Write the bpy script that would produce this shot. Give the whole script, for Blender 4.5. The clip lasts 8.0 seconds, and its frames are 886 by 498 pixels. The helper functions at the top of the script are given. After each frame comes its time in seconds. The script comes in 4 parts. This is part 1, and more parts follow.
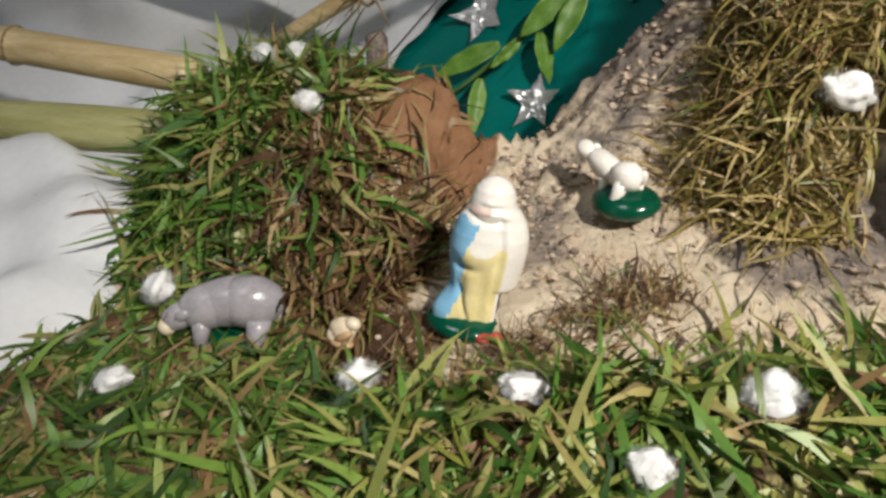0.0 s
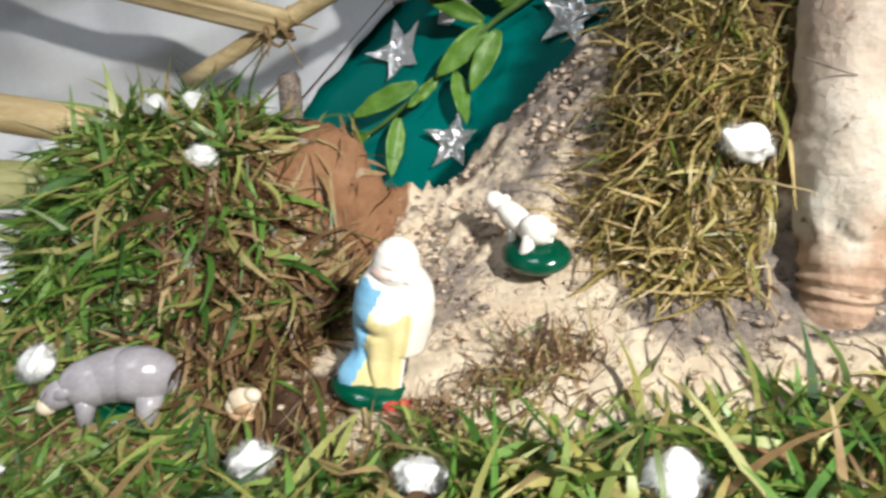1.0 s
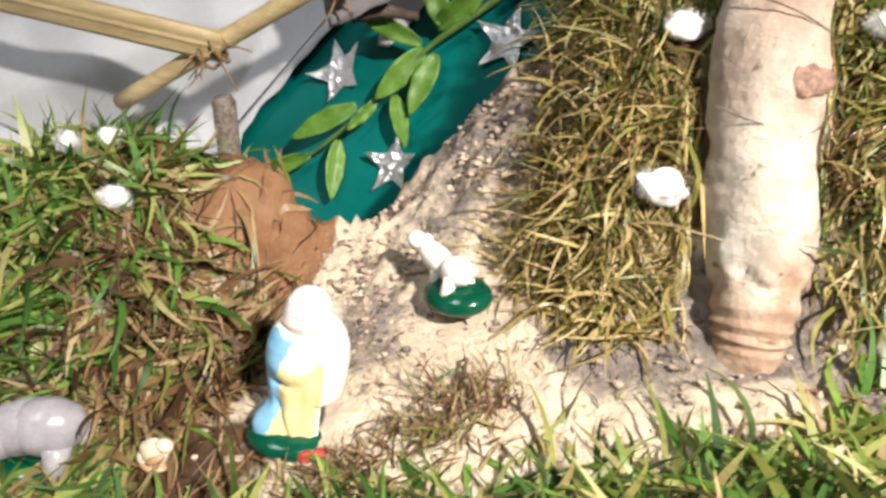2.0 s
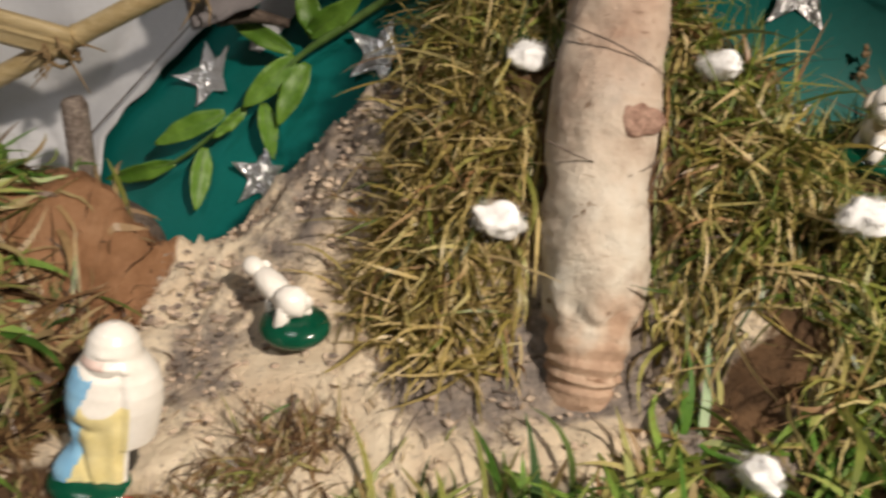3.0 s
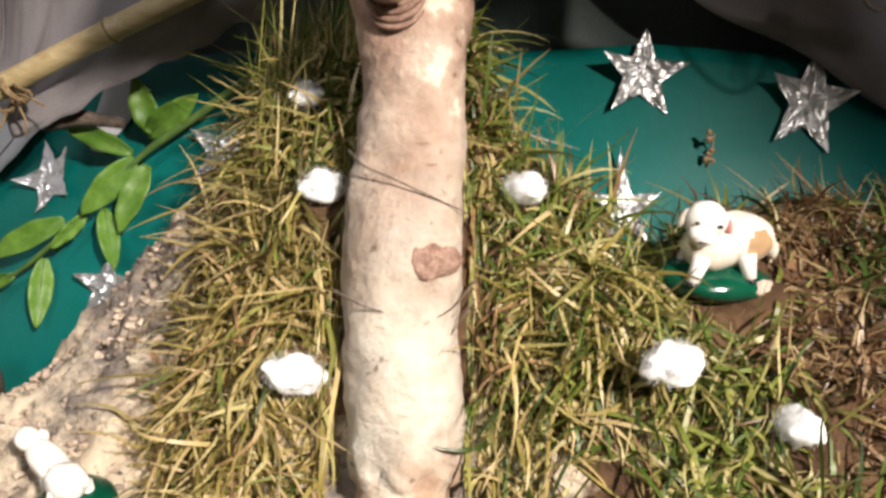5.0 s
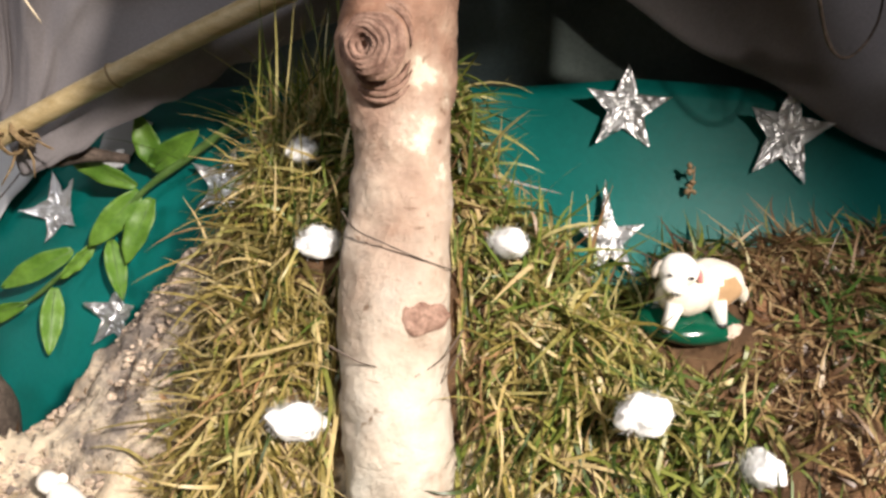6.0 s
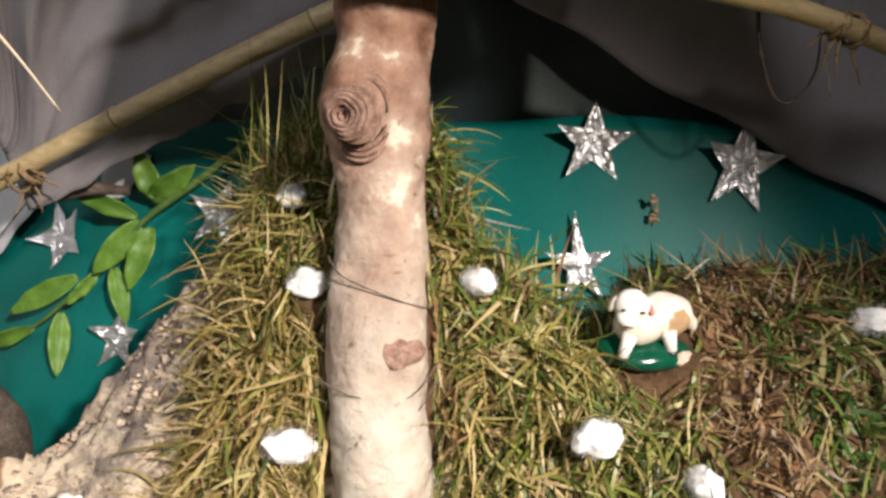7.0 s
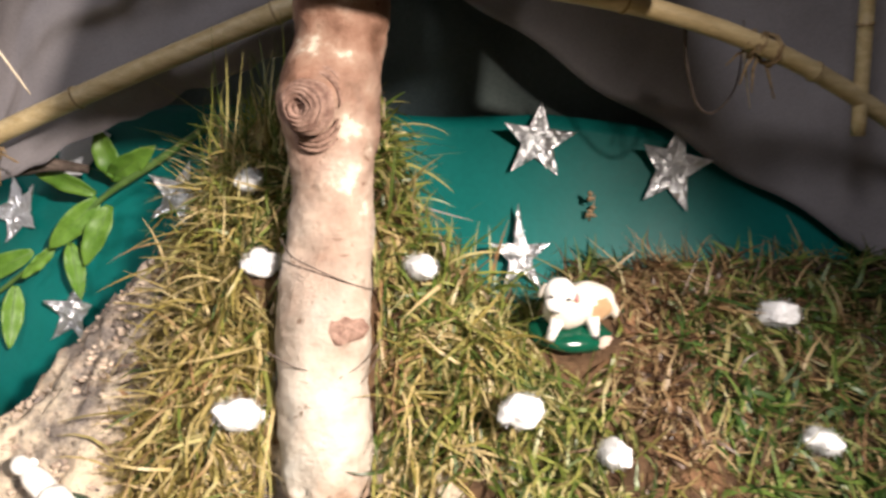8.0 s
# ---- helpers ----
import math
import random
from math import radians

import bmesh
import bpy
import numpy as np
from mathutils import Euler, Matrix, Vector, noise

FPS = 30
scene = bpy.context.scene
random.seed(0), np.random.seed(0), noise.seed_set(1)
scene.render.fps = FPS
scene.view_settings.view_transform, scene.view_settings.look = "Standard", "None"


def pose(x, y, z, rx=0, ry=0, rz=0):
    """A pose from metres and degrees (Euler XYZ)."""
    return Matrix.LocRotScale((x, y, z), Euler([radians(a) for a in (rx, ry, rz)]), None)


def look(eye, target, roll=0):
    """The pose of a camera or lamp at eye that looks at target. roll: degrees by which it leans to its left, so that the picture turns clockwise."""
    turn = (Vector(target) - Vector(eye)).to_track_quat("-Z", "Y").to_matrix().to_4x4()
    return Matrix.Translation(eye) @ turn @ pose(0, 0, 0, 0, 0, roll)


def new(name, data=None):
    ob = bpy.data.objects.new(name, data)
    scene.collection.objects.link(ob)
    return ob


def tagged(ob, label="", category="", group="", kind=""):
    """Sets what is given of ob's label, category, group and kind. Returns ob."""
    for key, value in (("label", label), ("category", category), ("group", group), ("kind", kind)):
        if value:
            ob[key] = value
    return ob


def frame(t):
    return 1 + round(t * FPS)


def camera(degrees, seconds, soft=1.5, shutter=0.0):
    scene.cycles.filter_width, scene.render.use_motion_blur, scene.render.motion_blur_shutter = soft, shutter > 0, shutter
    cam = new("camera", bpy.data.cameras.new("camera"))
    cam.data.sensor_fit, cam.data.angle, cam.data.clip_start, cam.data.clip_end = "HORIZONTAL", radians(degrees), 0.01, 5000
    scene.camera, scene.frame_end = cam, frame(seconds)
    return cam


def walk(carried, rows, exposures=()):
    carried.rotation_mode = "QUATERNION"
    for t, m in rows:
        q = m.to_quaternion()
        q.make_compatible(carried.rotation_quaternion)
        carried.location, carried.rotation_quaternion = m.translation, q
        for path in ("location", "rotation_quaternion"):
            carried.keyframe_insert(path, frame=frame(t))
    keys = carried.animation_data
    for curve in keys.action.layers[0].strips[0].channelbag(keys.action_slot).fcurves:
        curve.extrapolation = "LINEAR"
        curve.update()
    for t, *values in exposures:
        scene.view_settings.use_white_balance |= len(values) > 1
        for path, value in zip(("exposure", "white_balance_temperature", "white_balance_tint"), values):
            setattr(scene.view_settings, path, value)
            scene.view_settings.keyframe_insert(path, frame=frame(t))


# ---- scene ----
cam = camera(65.1, 8.0, soft=2.8, shutter=0.5)
PATH = [
    (0, (0.033, -0.019, 0.382), (0.007, 1.782, -0.488), 5.0),
    (0.5, (0.037, -0.002, 0.39), (0.077, 1.817, -0.44), 5.0),
    (1, (0.059, 0.014, 0.401), (0.193, 1.842, -0.4), 5.4),
    (2.5, (0.118, 0.038, 0.446), (0.424, 1.849, -0.345), 7.6),
    (3, (0.155, 0.051, 0.453), (0.609, 1.84, -0.316), 10.0),
    (3.5, (0.199, 0.07, 0.458), (0.745, 1.841, -0.295), 10.8),
    (4, (0.237, 0.093, 0.47), (0.792, 1.889, -0.213), 9.5),
    (4.5, (0.257, 0.099, 0.485), (0.813, 1.906, -0.167), 8.4),
    (5, (0.263, 0.101, 0.519), (0.844, 1.897, -0.143), 7.5),
    (6.5, (0.263, 0.071, 0.596), (0.836, 1.852, -0.112), 6.1),
    (7, (0.262, 0.05, 0.621), (0.848, 1.827, -0.085), 5.8),
    (7.5, (0.255, 0.034, 0.629), (0.863, 1.795, -0.097), 6.8),
    (8, (0.261, 0.008, 0.636), (0.955, 1.739, -0.085), 9.0),
]
walk(cam, [(t, look(eye, target, roll)) for t, eye, target, roll in PATH],
     exposures=[(0.0, -0.16, 6350, 8), (0.5, 0.05, 6150, 7), (1.0, 0.40, 6050, 7), (2.4, 0.73, 6450, 11), (2.7, 0.68, 6500, 11), (2.9, -0.08, 7000, 13),
                (3.1, -0.22, 7000, 13), (3.3, 0.08, 6900, 13), (3.5, 0.47, 6500, 12), (3.8, 0.68, 6450, 12), (4.5, 0.50, 6550, 13), (6.4, 0.57, 6550, 13), (7.0, 0.36, 6550, 14), (7.5, 0.33, 6600, 15), (8.0, 0.70, 6600, 16)])

# ---- world, lamps, exposure ----
world = bpy.data.worlds.new("room_air")
scene.world = world
world.use_nodes = True
world.node_tree.nodes["Background"].inputs[0].default_value = (0.75, 0.8, 0.9, 1)
world.node_tree.nodes["Background"].inputs[1].default_value = 0.3
scene.view_settings.exposure = 0.0


def lamp(name, eye, target, watts, size, colour):
    data = bpy.data.lights.new(name, "AREA")
    data.shape, data.size, data.energy, data.color = "DISK", size, watts, colour
    ob = new(name, data)
    ob.matrix_world = look(eye, target)
    return ob


def spot(name, eye, target, watts, degrees, blend, radius, colour):
    data = bpy.data.lights.new(name, "SPOT")
    data.energy, data.spot_size, data.spot_blend, data.shadow_soft_size, data.color = watts, radians(degrees), blend, radius, colour
    ob = new(name, data)
    ob.matrix_world = look(eye, target)
    return ob


spot("display_lamp", (0.70, -0.85, 1.40), (0.23, 0.41, 0.15), 226, 46.5, 1.0, 0.045, (1.0, 0.92, 0.82))
# Unseen fill light, added to lift the shadows and the paper on the left.
lamp("fill_lamp", (-1.0, -0.5, 2.05), (-0.3, 0.4, 0), 11, 0.6, (0.95, 0.97, 1.0))

# ---- materials ----


def rgb(c):
    return (c[0], c[1], c[2], 1)


def material(name, rough=0.7, metal=0.0):
    m = bpy.data.materials.new(name)
    m.use_nodes = True
    p = m.node_tree.nodes["Principled BSDF"]
    p.inputs["Roughness"].default_value, p.inputs["Metallic"].default_value = rough, metal
    return m, m.node_tree, p


def add(tree, kind, **values):
    n = tree.nodes.new(kind)
    for k, v in values.items():
        n.inputs[k].default_value = v
    return n


def ramp(tree, source, stops):
    r = tree.nodes.new("ShaderNodeValToRGB")
    while len(r.color_ramp.elements) < len(stops):
        r.color_ramp.elements.new(0.5)
    for e, (at, c) in zip(r.color_ramp.elements, stops):
        e.position, e.color = at, rgb(c)
    tree.links.new(source, r.inputs[0])
    return r.outputs[0]


def noise_of(tree, scale, detail=4.0, rough=0.55, stretch=None):
    co = tree.nodes.new("ShaderNodeTexCoord")
    n = add(tree, "ShaderNodeTexNoise", Scale=scale, Detail=detail, Roughness=rough)
    if stretch:
        mp = tree.nodes.new("ShaderNodeMapping")
        mp.inputs["Scale"].default_value = stretch
        tree.links.new(co.outputs["Object"], mp.inputs[0])
        tree.links.new(mp.outputs[0], n.inputs[0])
    else:
        tree.links.new(co.outputs["Object"], n.inputs[0])
    return n.outputs[0]


def mix(tree, factor, a, b, kind="MIX"):
    n = tree.nodes.new("ShaderNodeMix")
    n.data_type, n.blend_type = "RGBA", kind
    for socket, v in ((n.inputs[0], factor), (n.inputs[6], a), (n.inputs[7], b)):
        if isinstance(v, (int, float)):
            socket.default_value = v
        elif isinstance(v, tuple):
            socket.default_value = rgb(v)
        else:
            tree.links.new(v, socket)
    return n.outputs[2]


def bump(tree, p, height, strength, distance):
    b = add(tree, "ShaderNodeBump", Strength=strength, Distance=distance)
    tree.links.new(height, b.inputs["Height"])
    tree.links.new(b.outputs[0], p.inputs["Normal"])


def grainy(name, dark, light, scale, rough=0.8, grain=0.5, fine=8.0, depth=0.001, metal=0.0, stretch=None, spec=0.5):
    """A surface with blotches at one scale and grain at a finer one."""
    m, t, p = material(name, rough, metal)
    p.inputs["Specular IOR Level"].default_value = spec
    big = ramp(t, noise_of(t, scale, 4, 0.55, stretch), [(0.3, dark), (0.7, light)])
    small = noise_of(t, scale * fine, 5, 0.6, stretch)
    tint = ramp(t, small, [(0.3, (1 - grain, 1 - grain, 1 - grain)), (0.65, (1, 1, 1))])
    t.links.new(mix(t, 1.0, big, tint, "MULTIPLY"), p.inputs["Base Color"])
    bump(t, p, small, 0.6, depth)
    return m


def grass_material(name, stops):
    """Blades that differ one from the next and from patch to patch."""
    m, t, p = material(name, 0.42)
    p.inputs["Specular IOR Level"].default_value = 0.45
    g = t.nodes.new("ShaderNodeNewGeometry")
    patch = noise_of(t, 9, 2)
    f = t.nodes.new("ShaderNodeMath")
    f.operation = "MULTIPLY_ADD"
    t.links.new(patch, f.inputs[0])
    f.inputs[1].default_value = 0.9
    f2 = t.nodes.new("ShaderNodeMath")
    f2.operation = "ADD"
    t.links.new(g.outputs["Random Per Island"], f2.inputs[0])
    f2.inputs[1].default_value = -0.45
    t.links.new(f2.outputs[0], f.inputs[2])
    colour = ramp(t, f.outputs[0], stops)
    streak = ramp(t, noise_of(t, 160, 3), [(0.3, (0.72, 0.72, 0.72)), (0.7, (1, 1, 1))])
    t.links.new(mix(t, 1.0, colour, streak, "MULTIPLY"), p.inputs["Base Color"])
    thin = t.nodes.new("ShaderNodeBsdfTranslucent")
    t.links.new(colour, thin.inputs[0])
    both = t.nodes.new("ShaderNodeMixShader")
    both.inputs[0].default_value = 0.22
    t.links.new(p.outputs[0], both.inputs[1])
    t.links.new(thin.outputs[0], both.inputs[2])
    t.links.new(both.outputs[0], t.nodes["Material Output"].inputs[0])
    return m


GRASS_OLIVE = grass_material("olive_grass", [(0.0, (0.035, 0.06, 0.011)), (0.25, (0.11, 0.165, 0.026)), (0.5, (0.24, 0.26, 0.052)), (0.72, (0.41, 0.36, 0.12)), (0.88, (0.58, 0.5, 0.23)), (1.0, (0.3, 0.18, 0.09))])
GRASS_YELLOW = grass_material("yellowed_grass", [(0.0, (0.14, 0.115, 0.03)), (0.3, (0.34, 0.27, 0.075)), (0.6, (0.53, 0.41, 0.17)), (0.85, (0.66, 0.52, 0.27)), (1.0, (0.38, 0.21, 0.1))])
GRASS_FRESH = grass_material("fresh_grass", [(0.0, (0.025, 0.07, 0.012)), (0.3, (0.1, 0.23, 0.035)), (0.6, (0.22, 0.35, 0.065)), (0.82, (0.4, 0.42, 0.13)), (1.0, (0.34, 0.22, 0.1))])
GRASS_DRY = grass_material("dead_grass", [(0.0, (0.05, 0.026, 0.014)), (0.35, (0.17, 0.092, 0.045)), (0.65, (0.36, 0.23, 0.11)), (0.85, (0.5, 0.38, 0.2)), (1.0, (0.2, 0.22, 0.05))])
# Dark meadow greens; these also paint the shade on the front left turf.
GRASS_SHADE = grass_material("meadow_and_shade_grass", [(0.0, (0.022, 0.055, 0.012)), (0.4, (0.075, 0.15, 0.028)), (0.7, (0.17, 0.25, 0.05)), (0.88, (0.34, 0.3, 0.11)), (1.0, (0.2, 0.11, 0.05))])


def ground_material():
    """Pale sand along the path, a grey tone and brown soil at its sides, by an attribute painted along the plan."""
    m, t, p = material("sand_and_soil", 0.95)
    p.inputs["Specular IOR Level"].default_value = 0.2
    at = t.nodes.new("ShaderNodeAttribute")
    at.attribute_name = "soil"
    split = t.nodes.new("ShaderNodeSeparateColor")
    t.links.new(at.outputs["Color"], split.inputs[0])
    sand = ramp(t, noise_of(t, 22, 5), [(0.3, (0.76, 0.6, 0.43)), (0.7, (0.92, 0.8, 0.62))])
    speck = ramp(t, noise_of(t, 130, 4, 0.7), [(0.30, (0.45, 0.4, 0.35)), (0.42, (1, 1, 1))])
    sand = mix(t, 1.0, sand, speck, "MULTIPLY")
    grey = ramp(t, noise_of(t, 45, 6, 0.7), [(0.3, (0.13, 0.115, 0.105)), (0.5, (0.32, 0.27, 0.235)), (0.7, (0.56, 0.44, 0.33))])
    brown = ramp(t, noise_of(t, 30, 6, 0.65), [(0.3, (0.05, 0.03, 0.018)), (0.7, (0.2, 0.115, 0.06))])
    clay = ramp(t, noise_of(t, 26, 6, 0.65), [(0.3, (0.2, 0.095, 0.045)), (0.5, (0.36, 0.19, 0.1)), (0.72, (0.45, 0.26, 0.15))])
    edge = noise_of(t, 28, 5, 0.65)

    def worn(channel, lo, hi):
        s = t.nodes.new("ShaderNodeMath")
        s.operation = "ADD"
        t.links.new(split.outputs[channel], s.inputs[0])
        t.links.new(edge, s.inputs[1])
        r = t.nodes.new("ShaderNodeMapRange")
        r.inputs[1].default_value, r.inputs[2].default_value = lo, hi
        t.links.new(s.outputs[0], r.inputs[0])
        return r.outputs[0]
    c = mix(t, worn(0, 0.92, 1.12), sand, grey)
    c = mix(t, worn(1, 0.9, 1.1), c, brown)
    c = mix(t, worn(2, 0.9, 1.1), c, clay)
    pit = ramp(t, noise_of(t, 85, 5, 0.75), [(0.34, (0.25, 0.22, 0.2)), (0.47, (1, 1, 1))])
    c = mix(t, worn(0, 0.7, 1.0), c, mix(t, 1.0, c, pit, "MULTIPLY"))
    t.links.new(c, p.inputs["Base Color"])
    bump(t, p, noise_of(t, 120, 6, 0.75), 1.0, 0.007)
    return m


GROUND = ground_material()


def clod_material():
    """Crumbs that differ one from the next: pale sand, pinkish earth, dark cement."""
    m, t, p = material("earth_clod", 0.95)
    p.inputs["Specular IOR Level"].default_value = 0.2
    g = t.nodes.new("ShaderNodeNewGeometry")
    each = ramp(t, g.outputs["Random Per Island"], [(0.0, (0.1, 0.085, 0.078)), (0.16, (0.3, 0.24, 0.2)), (0.4, (0.56, 0.43, 0.33)), (1.0, (0.76, 0.62, 0.48))])
    grit = noise_of(t, 260, 5, 0.65)
    t.links.new(mix(t, 1.0, each, ramp(t, grit, [(0.3, (0.5, 0.5, 0.5)), (0.65, (1, 1, 1))]), "MULTIPLY"), p.inputs["Base Color"])
    bump(t, p, grit, 0.7, 0.002)
    return m


SOIL_CLOD = clod_material()
GREEN_SHEET = grainy("green_card", (0.0, 0.15, 0.13), (0.004, 0.185, 0.165), 5, 0.42, 0.12, 30, 0.0004, spec=0.18)
GREY_CLOTH = grainy("grey_cloth", (0.23, 0.21, 0.22), (0.35, 0.325, 0.335), 6, 0.85, 0.15, 60, 0.0004, spec=0.2)
BACK_CLOTH = grainy("dull_green_cloth", (0.12, 0.16, 0.15), (0.2, 0.24, 0.22), 5, 0.85, 0.2, 40, 0.0005, spec=0.2)
PAPER = grainy("white_paper", (0.62, 0.63, 0.66), (0.76, 0.77, 0.8), 4, 0.7, 0.06, 30, 0.0003, spec=0.3)
PLASTER = grainy("room_plaster", (0.5, 0.48, 0.45), (0.6, 0.58, 0.55), 2, 0.9, 0.1, 20, 0.001)
BAMBOO = grainy("dry_bamboo", (0.52, 0.38, 0.18), (0.74, 0.59, 0.34), 14, 0.42, 0.25, 7, 0.0006, stretch=(1, 9, 9))
BAMBOO_GREEN = grainy("green_bamboo", (0.33, 0.33, 0.13), (0.48, 0.46, 0.22), 12, 0.4, 0.2, 7, 0.0005, stretch=(1, 8, 8))
TWINE = grainy("hemp_twine", (0.25, 0.16, 0.08), (0.5, 0.36, 0.2), 90, 0.95, 0.5, 4, 0.001, spec=0.1)
BARK_DARK = grainy("dark_twig", (0.07, 0.05, 0.04), (0.2, 0.15, 0.12), 60, 0.9, 0.5, 4, 0.001)
COTTON = grainy("cotton_wool", (0.88, 0.88, 0.89), (0.95, 0.95, 0.95), 60, 1.0, 0.04, 8, 0.0006, spec=0.0)
wool = COTTON.node_tree.nodes["Principled BSDF"]
wool.inputs["Subsurface Weight"].default_value = 0.7
wool.inputs["Subsurface Radius"].default_value = (1.0, 1.0, 1.0)
wool.inputs["Subsurface Scale"].default_value = 0.010
LEAF = grainy("laurel_leaf", (0.07, 0.18, 0.016), (0.17, 0.32, 0.045), 22, 0.48, 0.2, 8, 0.0004)
STEM = grainy("green_stem", (0.07, 0.15, 0.03), (0.14, 0.24, 0.06), 50, 0.5, 0.3, 5, 0.0005)


def foil_material():
    """Pressed foil: small flat facets that each tip their own way."""
    m, t, p = material("silver_foil", 0.4, 1.0)
    co = t.nodes.new("ShaderNodeTexCoord")
    cells = add(t, "ShaderNodeTexVoronoi", Scale=430.0)
    t.links.new(co.outputs["Object"], cells.inputs["Vector"])
    lean = t.nodes.new("ShaderNodeVectorMath")
    lean.operation = "MULTIPLY_ADD"
    t.links.new(cells.outputs["Color"], lean.inputs[0])
    lean.inputs[1].default_value = (0.32, 0.32, 0.32)
    lean.inputs[2].default_value = (-0.16, -0.16, -0.16)
    g = t.nodes.new("ShaderNodeNewGeometry")
    total = t.nodes.new("ShaderNodeVectorMath")
    total.operation = "ADD"
    t.links.new(g.outputs["Normal"], total.inputs[0])
    t.links.new(lean.outputs[0], total.inputs[1])
    unit = t.nodes.new("ShaderNodeVectorMath")
    unit.operation = "NORMALIZE"
    t.links.new(total.outputs[0], unit.inputs[0])
    t.links.new(unit.outputs[0], p.inputs["Normal"])
    t.links.new(ramp(t, noise_of(t, 90, 3), [(0.3, (0.86, 0.86, 0.88)), (0.7, (0.97, 0.97, 0.97))]), p.inputs["Base Color"])
    return m


FOIL = foil_material()
PAINT_WHITE = grainy("white_glaze", (0.8, 0.76, 0.7), (0.88, 0.85, 0.8), 60, 0.25, 0.06, 5, 0.0003)
PAINT_CREAM = grainy("cream_glaze", (0.72, 0.6, 0.44), (0.8, 0.7, 0.55), 60, 0.3, 0.08, 5, 0.0003)
# Lamb's body: tan-white, darkened to paint its shading against the whiter head.
PAINT_WOOL_SHADED = grainy("shaded_wool_white_glaze", (0.76, 0.67, 0.55), (0.84, 0.77, 0.67), 40, 0.45, 0.12, 6, 0.0006)
PAINT_YELLOW = grainy("yellow_glaze", (0.78, 0.66, 0.3), (0.86, 0.76, 0.42), 50, 0.3, 0.08, 5, 0.0003)
PAINT_BLUE = grainy("pale_blue_glaze", (0.2, 0.46, 0.72), (0.3, 0.58, 0.8), 50, 0.3, 0.08, 5, 0.0003)
PAINT_GREEN = grainy("bottle_green_glaze", (0.0, 0.05, 0.026), (0.003, 0.075, 0.04), 50, 0.16, 0.1, 5, 0.0003)
PAINT_GREY = grainy("grey_glaze", (0.3, 0.28, 0.31), (0.42, 0.4, 0.43), 50, 0.25, 0.15, 5, 0.0004)
PAINT_RED = grainy("red_glaze", (0.42, 0.03, 0.03), (0.55, 0.06, 0.05), 60, 0.3, 0.1, 5, 0.0003)
PAINT_BROWN = grainy("tan_glaze", (0.42, 0.27, 0.14), (0.52, 0.34, 0.2), 60, 0.35, 0.1, 5, 0.0003)
PAINT_PINK = grainy("pink_glaze", (0.62, 0.2, 0.2), (0.7, 0.28, 0.27), 60, 0.35, 0.1, 5, 0.0003)
PAINT_FLESH = grainy("faded_pink_glaze", (0.66, 0.47, 0.42), (0.76, 0.6, 0.54), 60, 0.35, 0.1, 5, 0.0003)
PAINT_CHIP = grainy("bare_plaster", (0.56, 0.42, 0.33), (0.68, 0.55, 0.46), 120, 0.9, 0.2, 5, 0.0006, spec=0.2)
PAINT_BLACK = grainy("black_glaze", (0.01, 0.01, 0.01), (0.03, 0.03, 0.03), 60, 0.3, 0.1, 5, 0.0003)


def bark_material():
    m, t, p = material("pale_bark", 0.72)
    p.inputs["Specular IOR Level"].default_value = 0.3
    co = t.nodes.new("ShaderNodeTexCoord")
    sep = t.nodes.new("ShaderNodeSeparateXYZ")
    t.links.new(co.outputs["Object"], sep.inputs[0])
    pale = ramp(t, noise_of(t, 26, 5, 0.6), [(0.24, (0.26, 0.19, 0.14)), (0.36, (0.43, 0.36, 0.29)), (0.5, (0.53, 0.47, 0.39)), (0.62, (0.56, 0.52, 0.45)), (0.74, (0.7, 0.66, 0.58))])
    warm = ramp(t, noise_of(t, 30, 5, 0.6), [(0.3, (0.13, 0.062, 0.036)), (0.46, (0.28, 0.15, 0.1)), (0.57, (0.38, 0.235, 0.165)), (0.62, (0.45, 0.32, 0.24)), (0.66, (0.72, 0.61, 0.48))])
    up = t.nodes.new("ShaderNodeMath")
    up.operation = "MULTIPLY_ADD"
    t.links.new(noise_of(t, 18, 4), up.inputs[0])
    up.inputs[1].default_value = 0.22
    t.links.new(sep.outputs[2], up.inputs[2])
    r = t.nodes.new("ShaderNodeMapRange")
    r.inputs[1].default_value, r.inputs[2].default_value = 0.40, 0.68
    t.links.new(up.outputs[0], r.inputs[0])
    c = mix(t, r.outputs[0], pale, warm)
    foot = t.nodes.new("ShaderNodeMapRange")
    foot.inputs[1].default_value, foot.inputs[2].default_value = 0.375, 0.335
    t.links.new(up.outputs[0], foot.inputs[0])
    raw = ramp(t, noise_of(t, 34, 5, 0.6), [(0.3, (0.22, 0.13, 0.085)), (0.5, (0.4, 0.27, 0.19)), (0.62, (0.5, 0.37, 0.27)), (0.75, (0.66, 0.57, 0.46))])
    c = mix(t, foot.outputs[0], c, raw)
    line = ramp(t, noise_of(t, 55, 4, 0.6, (0.6, 0.6, 3.0)), [(0.27, (0.5, 0.42, 0.36)), (0.36, (1, 1, 1))])
    c = mix(t, 1.0, c, line, "MULTIPLY")
    spots = ramp(t, noise_of(t, 95, 3, 0.5), [(0.26, (0.45, 0.36, 0.3)), (0.33, (1, 1, 1))])
    t.links.new(mix(t, 1.0, c, spots, "MULTIPLY"), p.inputs["Base Color"])
    bump(t, p, noise_of(t, 75, 7, 0.65), 0.9, 0.0045)
    return m


BARK = bark_material()
WEATHERED = grainy("weathered_wood", (0.16, 0.12, 0.1), (0.42, 0.35, 0.3), 70, 0.9, 0.5, 4, 0.002, spec=0.15)
